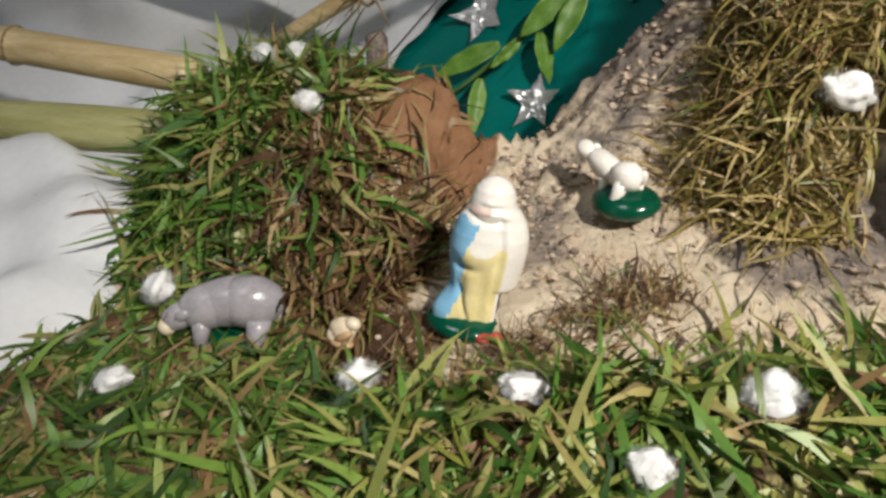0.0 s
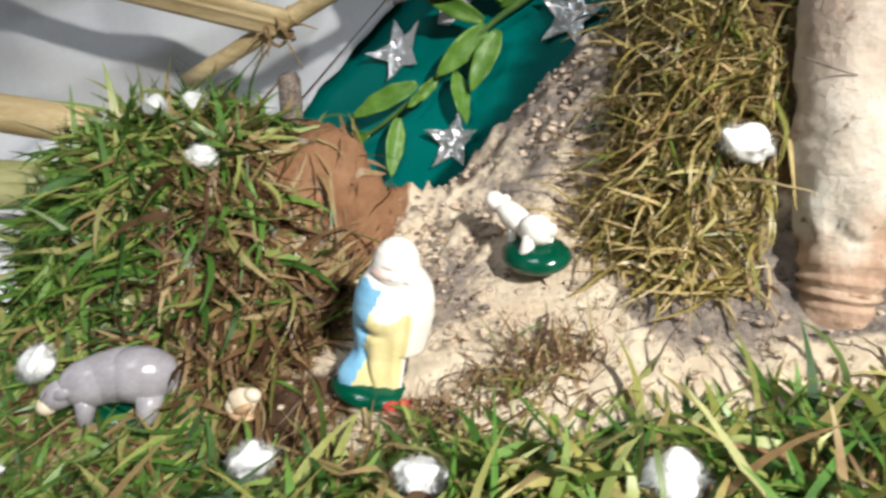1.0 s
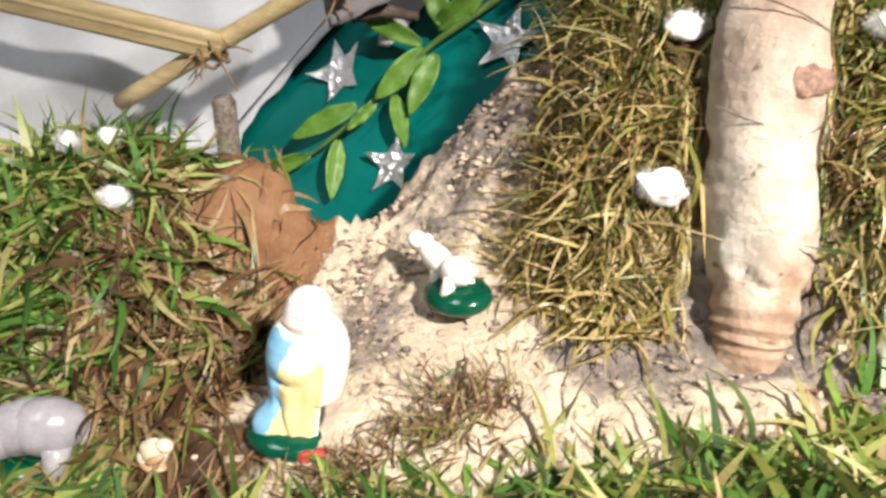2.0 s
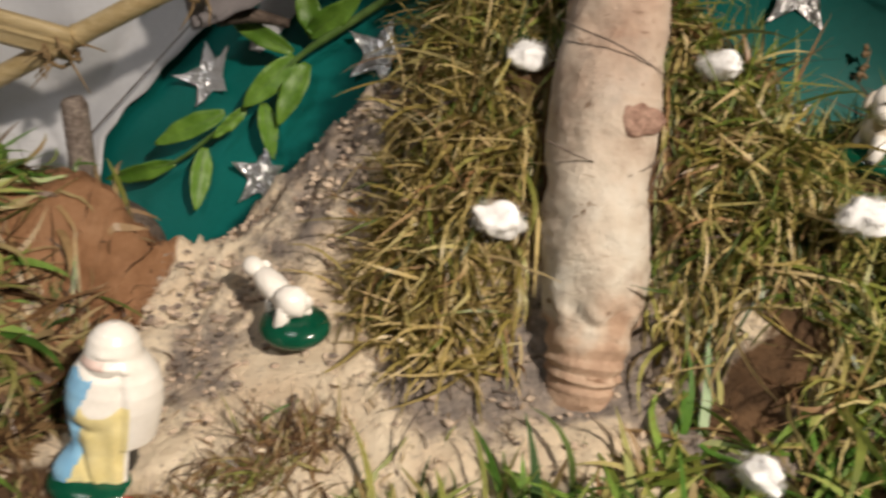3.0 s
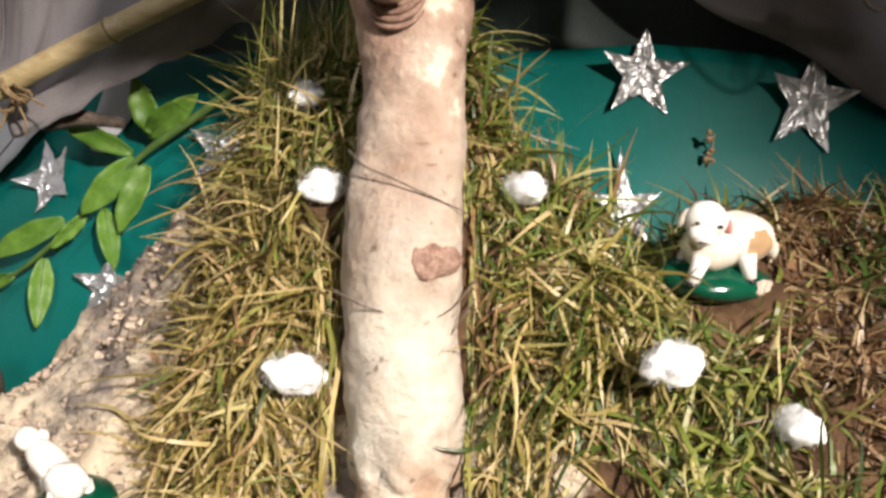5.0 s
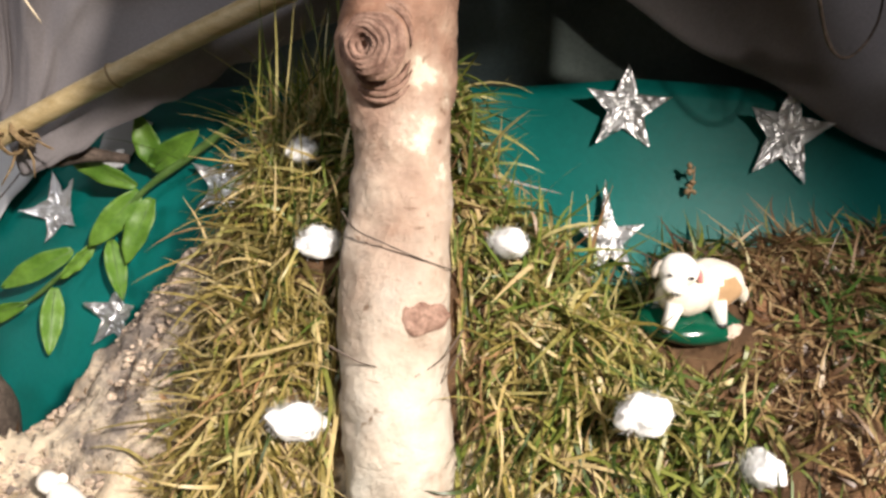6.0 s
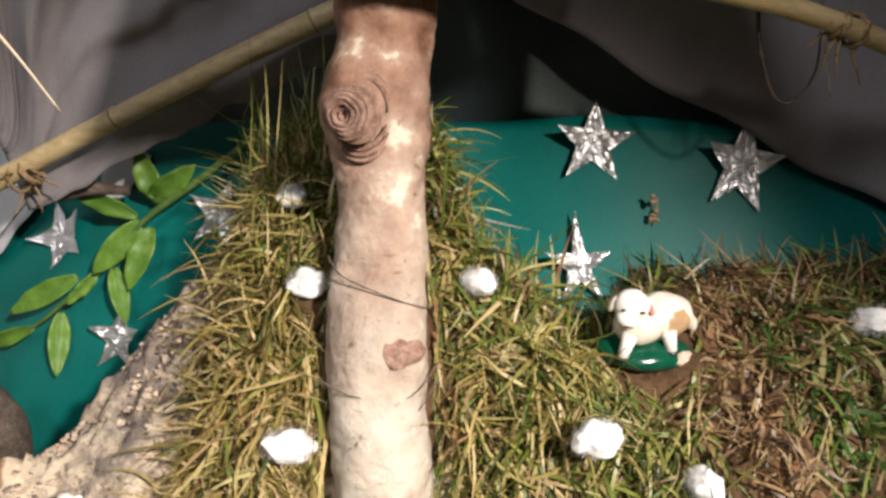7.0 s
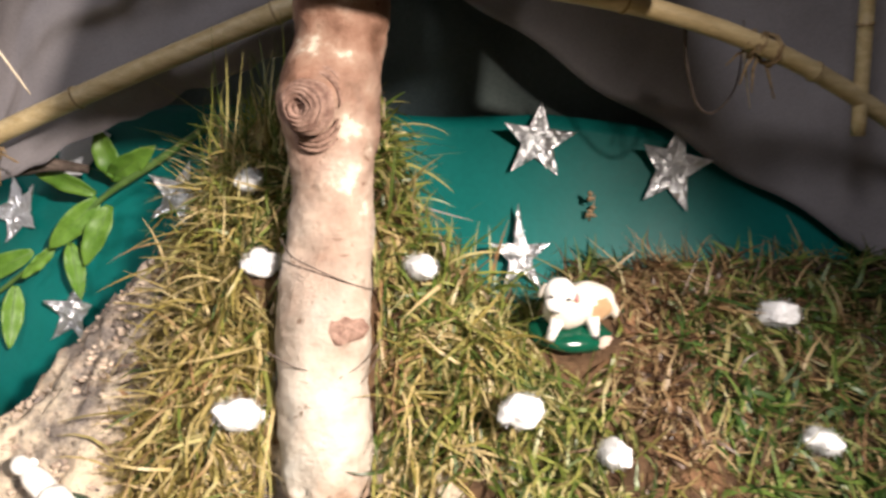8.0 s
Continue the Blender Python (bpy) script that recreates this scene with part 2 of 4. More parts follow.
KNOT = grainy("knot_wood", (0.18, 0.095, 0.07), (0.46, 0.3, 0.23), 90, 0.75, 0.45, 5, 0.002, spec=0.2)

# ---- building helpers ----


def mesh_object(name, verts, faces, mats, parent=None, smooth=True, face_mats=None):
    me = bpy.data.meshes.new(name)
    me.from_pydata([tuple(v) for v in verts], [], faces)
    for m in (mats if isinstance(mats, (list, tuple)) else [mats]):
        me.materials.append(m)
    if face_mats is not None:
        me.polygons.foreach_set("material_index", np.asarray(face_mats, dtype=np.int32))
    me.polygons.foreach_set("use_smooth", np.full(len(me.polygons), smooth))
    me.update()
    ob = new(name, me)
    if parent:
        ob.parent = parent
    return ob


def part(name, bm, mat, parent, label=""):
    me = bpy.data.meshes.new(name)
    bm.to_mesh(me)
    bm.free()
    for m in (mat if isinstance(mat, (list, tuple)) else [mat]):
        me.materials.append(m)
    me.polygons.foreach_set("use_smooth", np.full(len(me.polygons), True))
    ob = new(name, me)
    ob.parent = parent
    return tagged(ob, label) if label else ob


def empty(name, at=(0, 0, 0)):
    ob = new(name)
    ob.location = at
    return ob


def tube(points, radii, sides=12, wobble=0.0, seed=0, cap=True):
    """A round, tapering body along a line of points: verts and faces."""
    pts = [Vector(p) for p in points]
    verts, faces = [], []
    side = Vector((1, 0, 0.0))
    for i, p in enumerate(pts):
        d = (pts[min(i + 1, len(pts) - 1)] - pts[max(i - 1, 0)]).normalized()
        u = side - d * side.dot(d)
        if u.length < 0.1:
            u = Vector((0, 1, 0)) - d * d.y
        u.normalize()
        side = u
        w = d.cross(u)
        r = radii[i] if isinstance(radii, (list, tuple)) else radii
        for k in range(sides):
            a = 2 * math.pi * k / sides
            q = u * math.cos(a) + w * math.sin(a)
            s = r * (1 + wobble * noise.noise((p + q * r) * 22 + Vector((seed, 0, 0))))
            verts.append(p + q * s)
    n = len(pts)
    for i in range(n - 1):
        for k in range(sides):
            j = (k + 1) % sides
            faces.append((i * sides + k, i * sides + j, (i + 1) * sides + j, (i + 1) * sides + k))
    if cap:
        faces.append(tuple(reversed(range(sides))))
        faces.append(tuple(range((n - 1) * sides, n * sides)))
    return verts, faces


def bezier_line(points, steps):
    """A smooth line through points (Catmull-Rom)."""
    p = [Vector(q) for q in points]
    p = [p[0] * 2 - p[1]] + p + [p[-1] * 2 - p[-2]]
    out = []
    for i in range(1, len(p) - 2):
        for k in range(steps):
            t = k / steps
            a, b, c, d = p[i - 1], p[i], p[i + 1], p[i + 2]
            out.append(0.5 * ((2 * b) + (c - a) * t + (2 * a - 5 * b + 4 * c - d) * t * t + (3 * b - a - 3 * c + d) * t ** 3))
    out.append(p[-2])
    return out


class Shape:
    """Gathers rounded bodies into one mesh with several glazes."""

    def __init__(self):
        self.verts, self.faces, self.mats = [], [], []

    def put(self, verts, faces, mat):
        k = len(self.verts)
        self.verts += [Vector(v) for v in verts]
        self.faces += [tuple(i + k for i in f) for f in faces]
        self.mats += [mat] * len(faces)

    def ball(self, centre, size, mat, turn=(0, 0, 0), rings=10, sides=16, rough=0.0):
        m = pose(*centre, *turn)
        verts, faces = [], []
        for i in range(rings + 1):
            th = math.pi * i / rings
            for k in range(sides):
                a = 2 * math.pi * k / sides
                v = Vector((math.sin(th) * math.cos(a), math.sin(th) * math.sin(a), math.cos(th)))
                v *= 1 + rough * noise.noise(v * 2.3 + Vector(centre) * 40)
                verts.append(m @ Vector((v.x * size[0], v.y * size[1], v.z * size[2])))
        for i in range(rings):
            for k in range(sides):
                j = (k + 1) % sides
                faces.append((i * sides + k, (i + 1) * sides + k, (i + 1) * sides + j, i * sides + j))
        self.put(verts, faces, mat)

    def limb(self, a, b, r0, r1, mat):
        self.put(*tube([a, (Vector(a) + Vector(b)) / 2, b], [r0, (r0 + r1) / 2, r1], 8), mat)

    def recolour(self, centre, size, mat, old):
        """Paints a patch of the glaze: faces of one glaze near a point."""
        c = Vector(centre)
        for i, f in enumerate(self.faces):
            if self.mats[i] == old:
                d = sum((self.verts[k] for k in f), Vector()) / len(f) - c
                if (d.x / size[0]) ** 2 + (d.y / size[1]) ** 2 + (d.z / size[2]) ** 2 < 1:
                    self.mats[i] = mat

    def make(self, name, mats):
        return mesh_object(name, self.verts, self.faces, mats, face_mats=self.mats)


# ---- the ground ----
def smooth(a, b, x):
    t = np.clip((x - a) / (b - a), 0, 1)
    return t * t * (3 - 2 * t)


HILL = [(0.30, 1.00), (0.305, 0.85), (0.275, 0.72), (0.252, 0.63), (0.222, 0.535), (0.275, 0.47), (0.40, 0.445), (0.47, 0.36), (0.56, 0.27), (0.70, 0.18), (1.2, 0.0)]


def hill_distance(x, y):
    """Metres inside (plus) or outside (minus) the foot of the grassy bank."""
    best = np.full(np.shape(x), 9.0)
    sign = np.ones(np.shape(x))
    for (ax, ay), (bx, by) in zip(HILL, HILL[1:]):
        dx, dy = bx - ax, by - ay
        t = np.clip(((x - ax) * dx + (y - ay) * dy) / (dx * dx + dy * dy), 0, 1)
        d = np.hypot(x - ax - t * dx, y - ay - t * dy)
        s = np.where((x - ax) * dy - (y - ay) * dx < 0, 1.0, -1.0)
        sign = np.where(d < best, s, sign)
        best = np.minimum(best, d)
    return best * sign


def clump_radius(x, y):
    return np.hypot((x + 0.125) / 0.17, (y - 0.62) / 0.165)


def gully(x, y):
    """The trodden brown hollow running down past the lamb."""
    mid = np.interp(y, [0.30, 0.34, 0.41, 0.46, 0.52], [0.622, 0.622, 0.614, 0.640, 0.672])
    run = np.exp(-((x - mid) / 0.030) ** 2) * smooth(0.28, 0.33, y) * (1 - smooth(0.52, 0.58, y))
    return np.maximum(run, np.exp(-((x - 0.458) / 0.032) ** 2 - ((y - 0.374) / 0.026) ** 2))


def ground_z(x, y):
    x, y = np.asarray(x, float), np.asarray(y, float)
    xe = np.where(x < -0.05, -0.05 + 0.25 * (x + 0.05), np.where(x > 0.62, 0.62 + 0.1 * (x - 0.62), x))
    ye = np.where(y > 0.62, 0.62 + 0.25 * (y - 0.62), np.where(y < 0.2, 0.2, y))
    z = 0.105 + 0.33 * (xe - 0.055) + 0.33 * (ye - 0.445)
    d = hill_distance(x, y)
    amp = 0.225 - 0.13 * smooth(0.445, 0.54, x)
    fall = 1 - smooth(0.425, 0.505, x) * smooth(0.50, 0.58, y) * 0.95
    z = z + np.where(d > 0, amp * fall * (1 - np.exp(-np.maximum(d, 0) / 0.07)), 0)
    z = z + smooth(0.0, 0.05, d) * 0.009 * np.sin(x * 71 + 2.1 * np.sin(y * 43)) * np.sin(y * 83 + 1.7 * np.sin(x * 37))
    z = z - 0.085 * smooth(0.46, 0.53, x) * (1 - smooth(0.61, 0.67, x)) * smooth(0.495, 0.57, y)
    back = smooth(0.69, 0.80, y - 0.10 * smooth(0.22, 0.34, x) + 0.05 * (1 - smooth(0.05, 0.18, x)))
    z = z + 0.115 * smooth(0.09, 0.26, x) * smooth(0.52, 0.67, y) * (1 - smooth(0.0, 0.12, d))
    z = z * (1 - back) - 0.03 * back
    z = z + (0.115 + 0.007 * np.sin(x * 67 + 2 * np.sin(y * 39)) * np.sin(y * 75)) * (1 - smooth(0.3, 1.02, clump_radius(x, y)))
    z = z + 0.092 * np.exp(-((x + 0.017) / 0.062) ** 2 - ((y - 0.635) / 0.065) ** 2) * smooth(0.35, 1.0, clump_radius(x, y))
    front = 0.365 - 0.12 * np.clip(x - 0.05, 0, 0.4)
    z = z + 0.10 * (1 - smooth(front - 0.10, front + 0.01, y)) * (1 - smooth(0.12, 0.24, x) * 0.14 - smooth(0.3, 0.5, x) * 0.5)
    far = smooth(0.0, 0.5, np.maximum.reduce([-0.45 - x, x - 1.1, 0.0 - y, y - 1.0]))
    return z * (1 - far) + 0.02 * far


def ground_sheet():
    xs = np.concatenate([np.linspace(-2.4, -0.5, 12)[:-1], np.arange(-0.5, 1.1, 0.005), np.linspace(1.1, 2.9, 12)])
    ys = np.concatenate([np.linspace(-1.9, 0.08, 12)[:-1], np.arange(0.08, 1.0, 0.005), np.linspace(1.0, 2.4, 8)])
    gx, gy = np.meshgrid(xs, ys)
    gz = ground_z(gx, gy)
    d = hill_distance(gx, gy)
    flat_x, flat_y, flat_z = gx.ravel(), gy.ravel(), gz.ravel().copy()
    crumb = np.array([noise.fractal(Vector((a * 38, b * 38, 3.1)), 0.75, 2.1, 5) for a, b in zip(flat_x, flat_y)])
    lump = np.array([noise.noise(Vector((a * 9, b * 9, 8.0))) for a, b in zip(flat_x, flat_y)])
    flat_d = d.ravel()
    rough = 0.0045 + 0.017 * smooth(-0.34, -0.14, flat_d) * smooth(0.50, 0.60, flat_y) * (1 - smooth(0.0, 0.02, flat_d)) + 0.004 * smooth(0.02, -0.04, flat_y - 0.40)
    flat_z += crumb * rough + lump * 0.006
    nx, ny = len(xs), len(ys)
    faces = [(j * nx + i, j * nx + i + 1, (j + 1) * nx + i + 1, (j + 1) * nx + i) for j in range(ny - 1) for i in range(nx - 1)]
    ob = mesh_object("ground", np.c_[flat_x, flat_y, flat_z], faces, GROUND)
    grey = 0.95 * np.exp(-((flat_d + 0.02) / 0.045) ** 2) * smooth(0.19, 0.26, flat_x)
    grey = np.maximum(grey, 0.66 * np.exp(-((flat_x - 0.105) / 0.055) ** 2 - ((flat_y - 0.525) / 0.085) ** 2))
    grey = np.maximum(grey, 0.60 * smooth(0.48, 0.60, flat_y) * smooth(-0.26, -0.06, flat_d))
    cr = clump_radius(flat_x, flat_y)
    brown = np.maximum(smooth(0.005, 0.03, flat_d), 1 - smooth(0.95, 1.06, cr))
    clay = 1 - smooth(0.068, 0.092, np.hypot(flat_x + 0.012, (flat_y - 0.63) * 0.85))
    brown = np.maximum(brown, (1 - smooth(-0.05, 0.12, flat_x)) * (1 - smooth(0.44, 0.50, flat_y)))
    brown = np.maximum(brown, 1 - smooth(0.30, 0.36, flat_y))
    clay = np.maximum(clay, 0.55 * gully(flat_x, flat_y) * smooth(0.0, 0.02, flat_d))
    brown = np.maximum(brown, gully(flat_x, flat_y) * smooth(0.40, 0.43, flat_x))
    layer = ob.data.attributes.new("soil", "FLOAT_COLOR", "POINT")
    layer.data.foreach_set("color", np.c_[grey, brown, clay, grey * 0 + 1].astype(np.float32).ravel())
    return tagged(ob, "pale sand path between brown soil banks", "ground", kind="structure")


ground_sheet()


def shell(name, corners, label, category):
    """A plain thick slab between two corners of a box."""
    bm = bmesh.new()
    (ax, ay, az), (bx, by, bz) = corners
    bmesh.ops.create_cube(bm, size=1, matrix=Matrix.Translation(((ax + bx) / 2, (ay + by) / 2, (az + bz) / 2)) @ Matrix.Diagonal((bx - ax, by - ay, bz - az, 1)))
    me = bpy.data.meshes.new(name)
    bm.to_mesh(me)
    bm.free()
    me.materials.append(PLASTER)
    return tagged(new(name, me), label, category, kind="structure")


shell("wall_west", ((-2.5, -2.0, -0.1), (-2.4, 2.5, 2.2)), "plain plastered room wall", "wall")
shell("wall_east", ((2.9, -2.0, -0.1), (3.0, 2.5, 2.2)), "plain plastered room wall", "wall")
shell("wall_south", ((-2.4, -2.0, -0.1), (2.9, -1.9, 2.2)), "plain plastered room wall", "wall")
shell("wall_north", ((-2.4, 2.4, -0.1), (2.9, 2.5, 2.2)), "plain plastered room wall", "wall")
shell("ceiling", ((-2.5, -2.0, 2.2), (3.0, 2.5, 2.3)), "plain white room ceiling", "ceiling")

# ---- sheets and cloths behind the bank ----


def backing_y(x, z):
    x = min(x, 1.0)
    return 0.937 - 1.037 * x + 0.588 * z + 0.405 * x * x


def sheet(name, point, nu, nv, mat, thick=0.0012):
    """A sheet with thickness, from a function of two numbers from 0 to 1."""
    verts = [point(i / nu, j / nv) for j in range(nv + 1) for i in range(nu + 1)]
    faces = [(j * (nu + 1) + i, j * (nu + 1) + i + 1, (j + 1) * (nu + 1) + i + 1, (j + 1) * (nu + 1) + i) for j in range(nv) for i in range(nu)]
    ob = mesh_object(name, verts, faces, mat)
    s = ob.modifiers.new("thickness", "SOLIDIFY")
    s.thickness, s.offset = thick, 0
    return ob


def green_point(u, v):
    x = -0.32 + 1.7 * u
    top = float(np.interp(x, [0.1, 0.2, 0.3, 0.45, 0.55, 0.65, 1.4], [0.40, 0.42, 0.445, 0.475, 0.487, 0.505, 0.53])) + 0.003 * math.sin(u * 23)
    z = -0.06 + (top + 0.06) * v
    w = 0.004 * noise.noise(Vector((x * 7, z * 5, 1))) + 0.0012 * noise.noise(Vector((x * 30, z * 30, 2)))
    return Vector((x, backing_y(x, z) + w, z))


tagged(sheet("backdrop_green", green_point, 110, 40, GREEN_SHEET), "dark green card sheet leaning behind the grass bank", "backdrop sheet", kind="structure")


def back_cloth_point(u, v):
    x = 0.02 + 1.5 * u
    z = 0.38 + 0.62 * v
    w = 0.012 * math.sin(x * 34 + 2 * math.sin(z * 9)) + 0.014 * noise.noise(Vector((x * 6, z * 3, 5)))
    return Vector((x, backing_y(x, z * 0.6 + 0.2) + 0.045 + w + 0.12 * v, z))


tagged(sheet("backdrop_cloth", back_cloth_point, 120, 40, BACK_CLOTH), "dull grey-green cloth hung behind the green sheet", "backdrop cloth", kind="structure")


def crease(x, z):
    """Folded-paper relief: facets between sharp creases."""
    a = abs(((x * 5.2 + z * 2.3) % 1.0) - 0.5) + abs(((x * -2.1 + z * 4.7 + 0.3) % 1.0) - 0.5)
    return a * 0.055 + 0.03 * noise.noise(Vector((x * 5, z * 5, 9)))


def paper_point(u, v):
    z = -0.02 + 1.0 * v
    edge = -0.105 + 0.78 * min(max(z - 0.14, 0), 0.3) + 0.006 * noise.noise(Vector((z * 30, 0, 4)))
    x = -1.3 + (edge + 1.3) * u
    y = min(backing_y(min(x, edge), z) - 0.022, 1.16 - 0.25 * min(max(-0.2 - x, 0), 0.6))
    return Vector((x, y - crease(x, z) * smooth(0.0, 0.12, edge - x) - 0.0, z))


tagged(sheet("paper_backing", paper_point, 130, 90, PAPER), "creased white paper sheet beside the green card", "paper sheet", kind="structure")


def ground_paper_point(u, v):
    x, y = -1.2 + 0.98 * u, 0.30 + 0.70 * v
    z = float(ground_z(x, y)) + 0.015 + 0.6 * crease(x * 1.7, y * 1.7) + 0.14 * smooth(0.75, 1.0, y)
    return Vector((x + 0.05 * math.sin(y * 14) * u, y, z - 0.05 * smooth(-0.36, -0.2, x)))


tagged(sheet("paper_floor", ground_paper_point, 70, 50, PAPER), "creased white paper spread on the ground", "paper sheet", kind="structure")


def left_roof_point(u, v):
    # rises from the slanting pole towards the room
    a = Vector((0.035, 0.925, 0.372)).lerp(Vector((0.46, 0.78, 0.63)), u)
    out = Vector((-0.20, -0.02, 0.42))
    wave = math.sin(v * 19 + u * 2 + 0.8 * math.sin(u * 5))
    fold = 0.022 * (1 - 2 * abs(wave) ** 0.7) * v ** 0.4 * float(smooth(0.0, 0.4, u)) + 0.02 * noise.noise(Vector((u * 5, v * 6, 3))) + 0.004 * noise.noise(Vector((u * 14, v * 22, 6)))
    out = out * (0.15 + 0.85 * float(smooth(0.0, 0.35, u)))
    return a + out * v + Vector((0.25, -0.8, -0.3)) * fold + Vector((0, 0.012, (-0.046 + 0.012 * u + 0.008 * noise.noise(Vector((u * 16, 0, 2)))) * (1 - v)))


tagged(sheet("left_awning", left_roof_point, 70, 50, GREY_CLOTH), "folded grey cloth draped over a slanting bamboo pole", "cloth", kind="structure")


def right_roof_point(u, v):
    a = Vector((0.46, 0.885, 0.675)).lerp(Vector((1.32, 0.29, 0.255)), u) - Vector((0, 0.015, 0.013)) * math.sin(math.pi * min(1, u * 1.7))
    out = Vector((0.22, -0.10, 0.42))
    fold = 0.012 * math.sin(v * 9 - u * 7) * v + 0.016 * v ** 0.5 * noise.noise(Vector((u * 6, v * 5, 7))) + 0.010 * v ** 0.5 * (1 - 2 * abs(math.sin(u * 9 - v * 6)))
    return a + out * v + Vector((-0.3, -0.8, -0.2)) * fold + Vector((0, 0, 0.004 * math.sin(u * 40)))


tagged(sheet("right_awning", right_roof_point, 80, 50, GREY_CLOTH), "grey cloth awning with a frayed slanting lower edge", "cloth", kind="structure")


# Unseen cloth, added only to shade the upper sheet, back cloth and trunk top.
def shade_cloth_point(u, v):
    # hangs over the bank from the trunk's head, its hem towards the viewer
    a = Vector((0.25, 0.45, 0.657)).lerp(Vector((0.62, 0.45, 0.672)), u)
    sag = 0.006 * math.sin(u * 11) * (1 - v) + 0.4 * v * 0.08 * noise.noise(Vector((u * 4, v * 4, 12)))
    return a + Vector((0.05, 0.50, 0.34)) * v + Vector((0, 0, sag))


tagged(sheet("unseen_shade_awning", shade_cloth_point, 50, 24, GREY_CLOTH), "unseen grey cloth added above the grass bank to shade what lies behind", "cloth", kind="structure")


def on_ground(x, y, lift=0.0):
    return Vector((x, y, float(ground_z(x, y)) + lift))


# ---- the tree trunk ----


def tree_trunk():
    axis = [(0.366, 0.416, 0.14), (0.366, 0.430, 0.195), (0.367, 0.440, 0.225), (0.369, 0.474, 0.294), (0.368, 0.508, 0.375), (0.372, 0.540, 0.46), (0.372, 0.562, 0.54), (0.376, 0.60, 0.68), (0.379, 0.622, 0.775)]
    line = bezier_line(axis, 14)
    n = len(line)
    sides = 44
    keys = [(0.14, 0.022), (0.185, 0.0235), (0.196, 0.0245), (0.2, 0.022), (0.204, 0.0262), (0.208, 0.0228), (0.212, 0.0265), (0.216, 0.0238), (0.222, 0.0275), (0.238, 0.0280), (0.243, 0.0335), (0.275, 0.0368), (0.33, 0.0365), (0.375, 0.0385), (0.40, 0.0365), (0.45, 0.0345), (0.50, 0.0345), (0.54, 0.0365), (0.70, 0.037), (0.80, 0.038)]
    zs, rs = [k[0] for k in keys], [k[1] for k in keys]
    fine = []
    for i in range(n - 1):
        for k in range(3):
            fine.append(line[i].lerp(line[i + 1], k / 3))
    fine.append(line[-1])
    verts, faces = tube(fine, [float(np.interp(p.z, zs, rs)) for p in fine], sides, 0.06, 4)
    out = []
    knots = [(Vector((0.376, 0.472, 0.378)), 0.020, 0.005), (Vector((0.333, 0.535, 0.538)), 0.030, 0.018), (Vector((0.345, 0.455, 0.30)), 0.03, 0.004)]
    for i, v in enumerate(verts):
        c = fine[min(i // sides, len(fine) - 1)]
        d = (v - c).normalized()
        rag = 0.016 * noise.noise(d * 2.2 + Vector((7, 0, 0))) + 0.006 * noise.noise(d * 7)
        v = c + (v - c) * float(np.interp(c.z + rag * smooth(0.225, 0.24, c.z), zs, rs) / np.interp(c.z, zs, rs))
        for k, size, high in knots:
            v = v + d * high * math.exp(-((v - k).length / size) ** 2)
        v = v + d * (0.0040 * noise.noise(v * 17) + 0.0034 * noise.noise(v * 36) + 0.0013 * noise.noise(v * 120))
        v = v - d * 0.0016 * max(0, noise.noise(Vector((v.x * 30, v.y * 30, v.z * 160)))) * smooth(0.5, 0.6, c.z)
        out.append(v)
    root = empty("tree_trunk", (0.366, 0.430, 0.19))
    inv = Vector(root.location)
    body = mesh_object("trunk", out, faces, BARK)
    body.parent = root
    body.matrix_parent_inverse = Matrix.Translation(-inv)

    def knot(centre, facing, size, rings, turn, high=0.13):
        """Ringed scar of a cut branch."""
        m = look(centre, Vector(centre) - Vector(facing))
        verts, faces, sides = [], [], 28
        for j in range(rings + 1):
            r = 1 - j / rings
            ridge = high * math.sin(j * 2.2) * (1 if 0 < j < rings else 0)
            for k in range(sides):
                a = 2 * math.pi * k / sides
                w = 1 + (0.14 if high > 0.1 else 0.42) * noise.noise(Vector((math.cos(a) * 1.6, math.sin(a) * 1.6, turn + j * 0.12)))
                verts.append(m @ Vector((math.cos(a) * size[0] * r * w, math.sin(a) * size[1] * r * w, size[2] * (math.sqrt(max(0, 1 - r * r)) + ridge - (0.35 if high > 0.1 else 0.15) * math.exp(-(r / 0.25) ** 2)))))
        for j in range(rings):
            for k in range(sides):
                q = (k + 1) % sides
                faces.append((j * sides + k, j * sides + q, (j + 1) * sides + q, (j + 1) * sides + k))
        ob = mesh_object("knot", verts, faces, KNOT)
        ob.parent = root
        ob.matrix_parent_inverse = Matrix.Translation(-inv)
        return ob
    tagged(knot((0.343, 0.514, 0.535), (-0.62, -0.77, 0.12), (0.0215, 0.0205, 0.018), 18, 1, 0.11), "round ringed branch scar")
    # bark rucked up in ridges round the scar
    axis_n = Vector((-0.62, -0.77, 0.12)).normalized()
    side_n = axis_n.cross(Vector((0, 0, 1))).normalized()
    top_n = side_n.cross(axis_n)
    for r, a0, a1, thick in ((0.0235, 20, 175, 0.0022), (0.0275, 35, 140, 0.0018), (0.0240, 195, 330, 0.0024), (0.0285, 205, 320, 0.0020), (0.033, 220, 300, 0.0016)):
        line = []
        for k in range(15):
            a = math.radians(a0 + (a1 - a0) * k / 14)
            p = Vector((0.345, 0.517, 0.535)) + side_n * math.cos(a) * r * 1.05 + top_n * math.sin(a) * r
            c = Vector((float(np.interp(p.z, [0.46, 0.54, 0.68], [0.372, 0.372, 0.376])), float(np.interp(p.z, [0.46, 0.54, 0.68], [0.540, 0.562, 0.60])), p.z))
            d = (p - c).normalized()
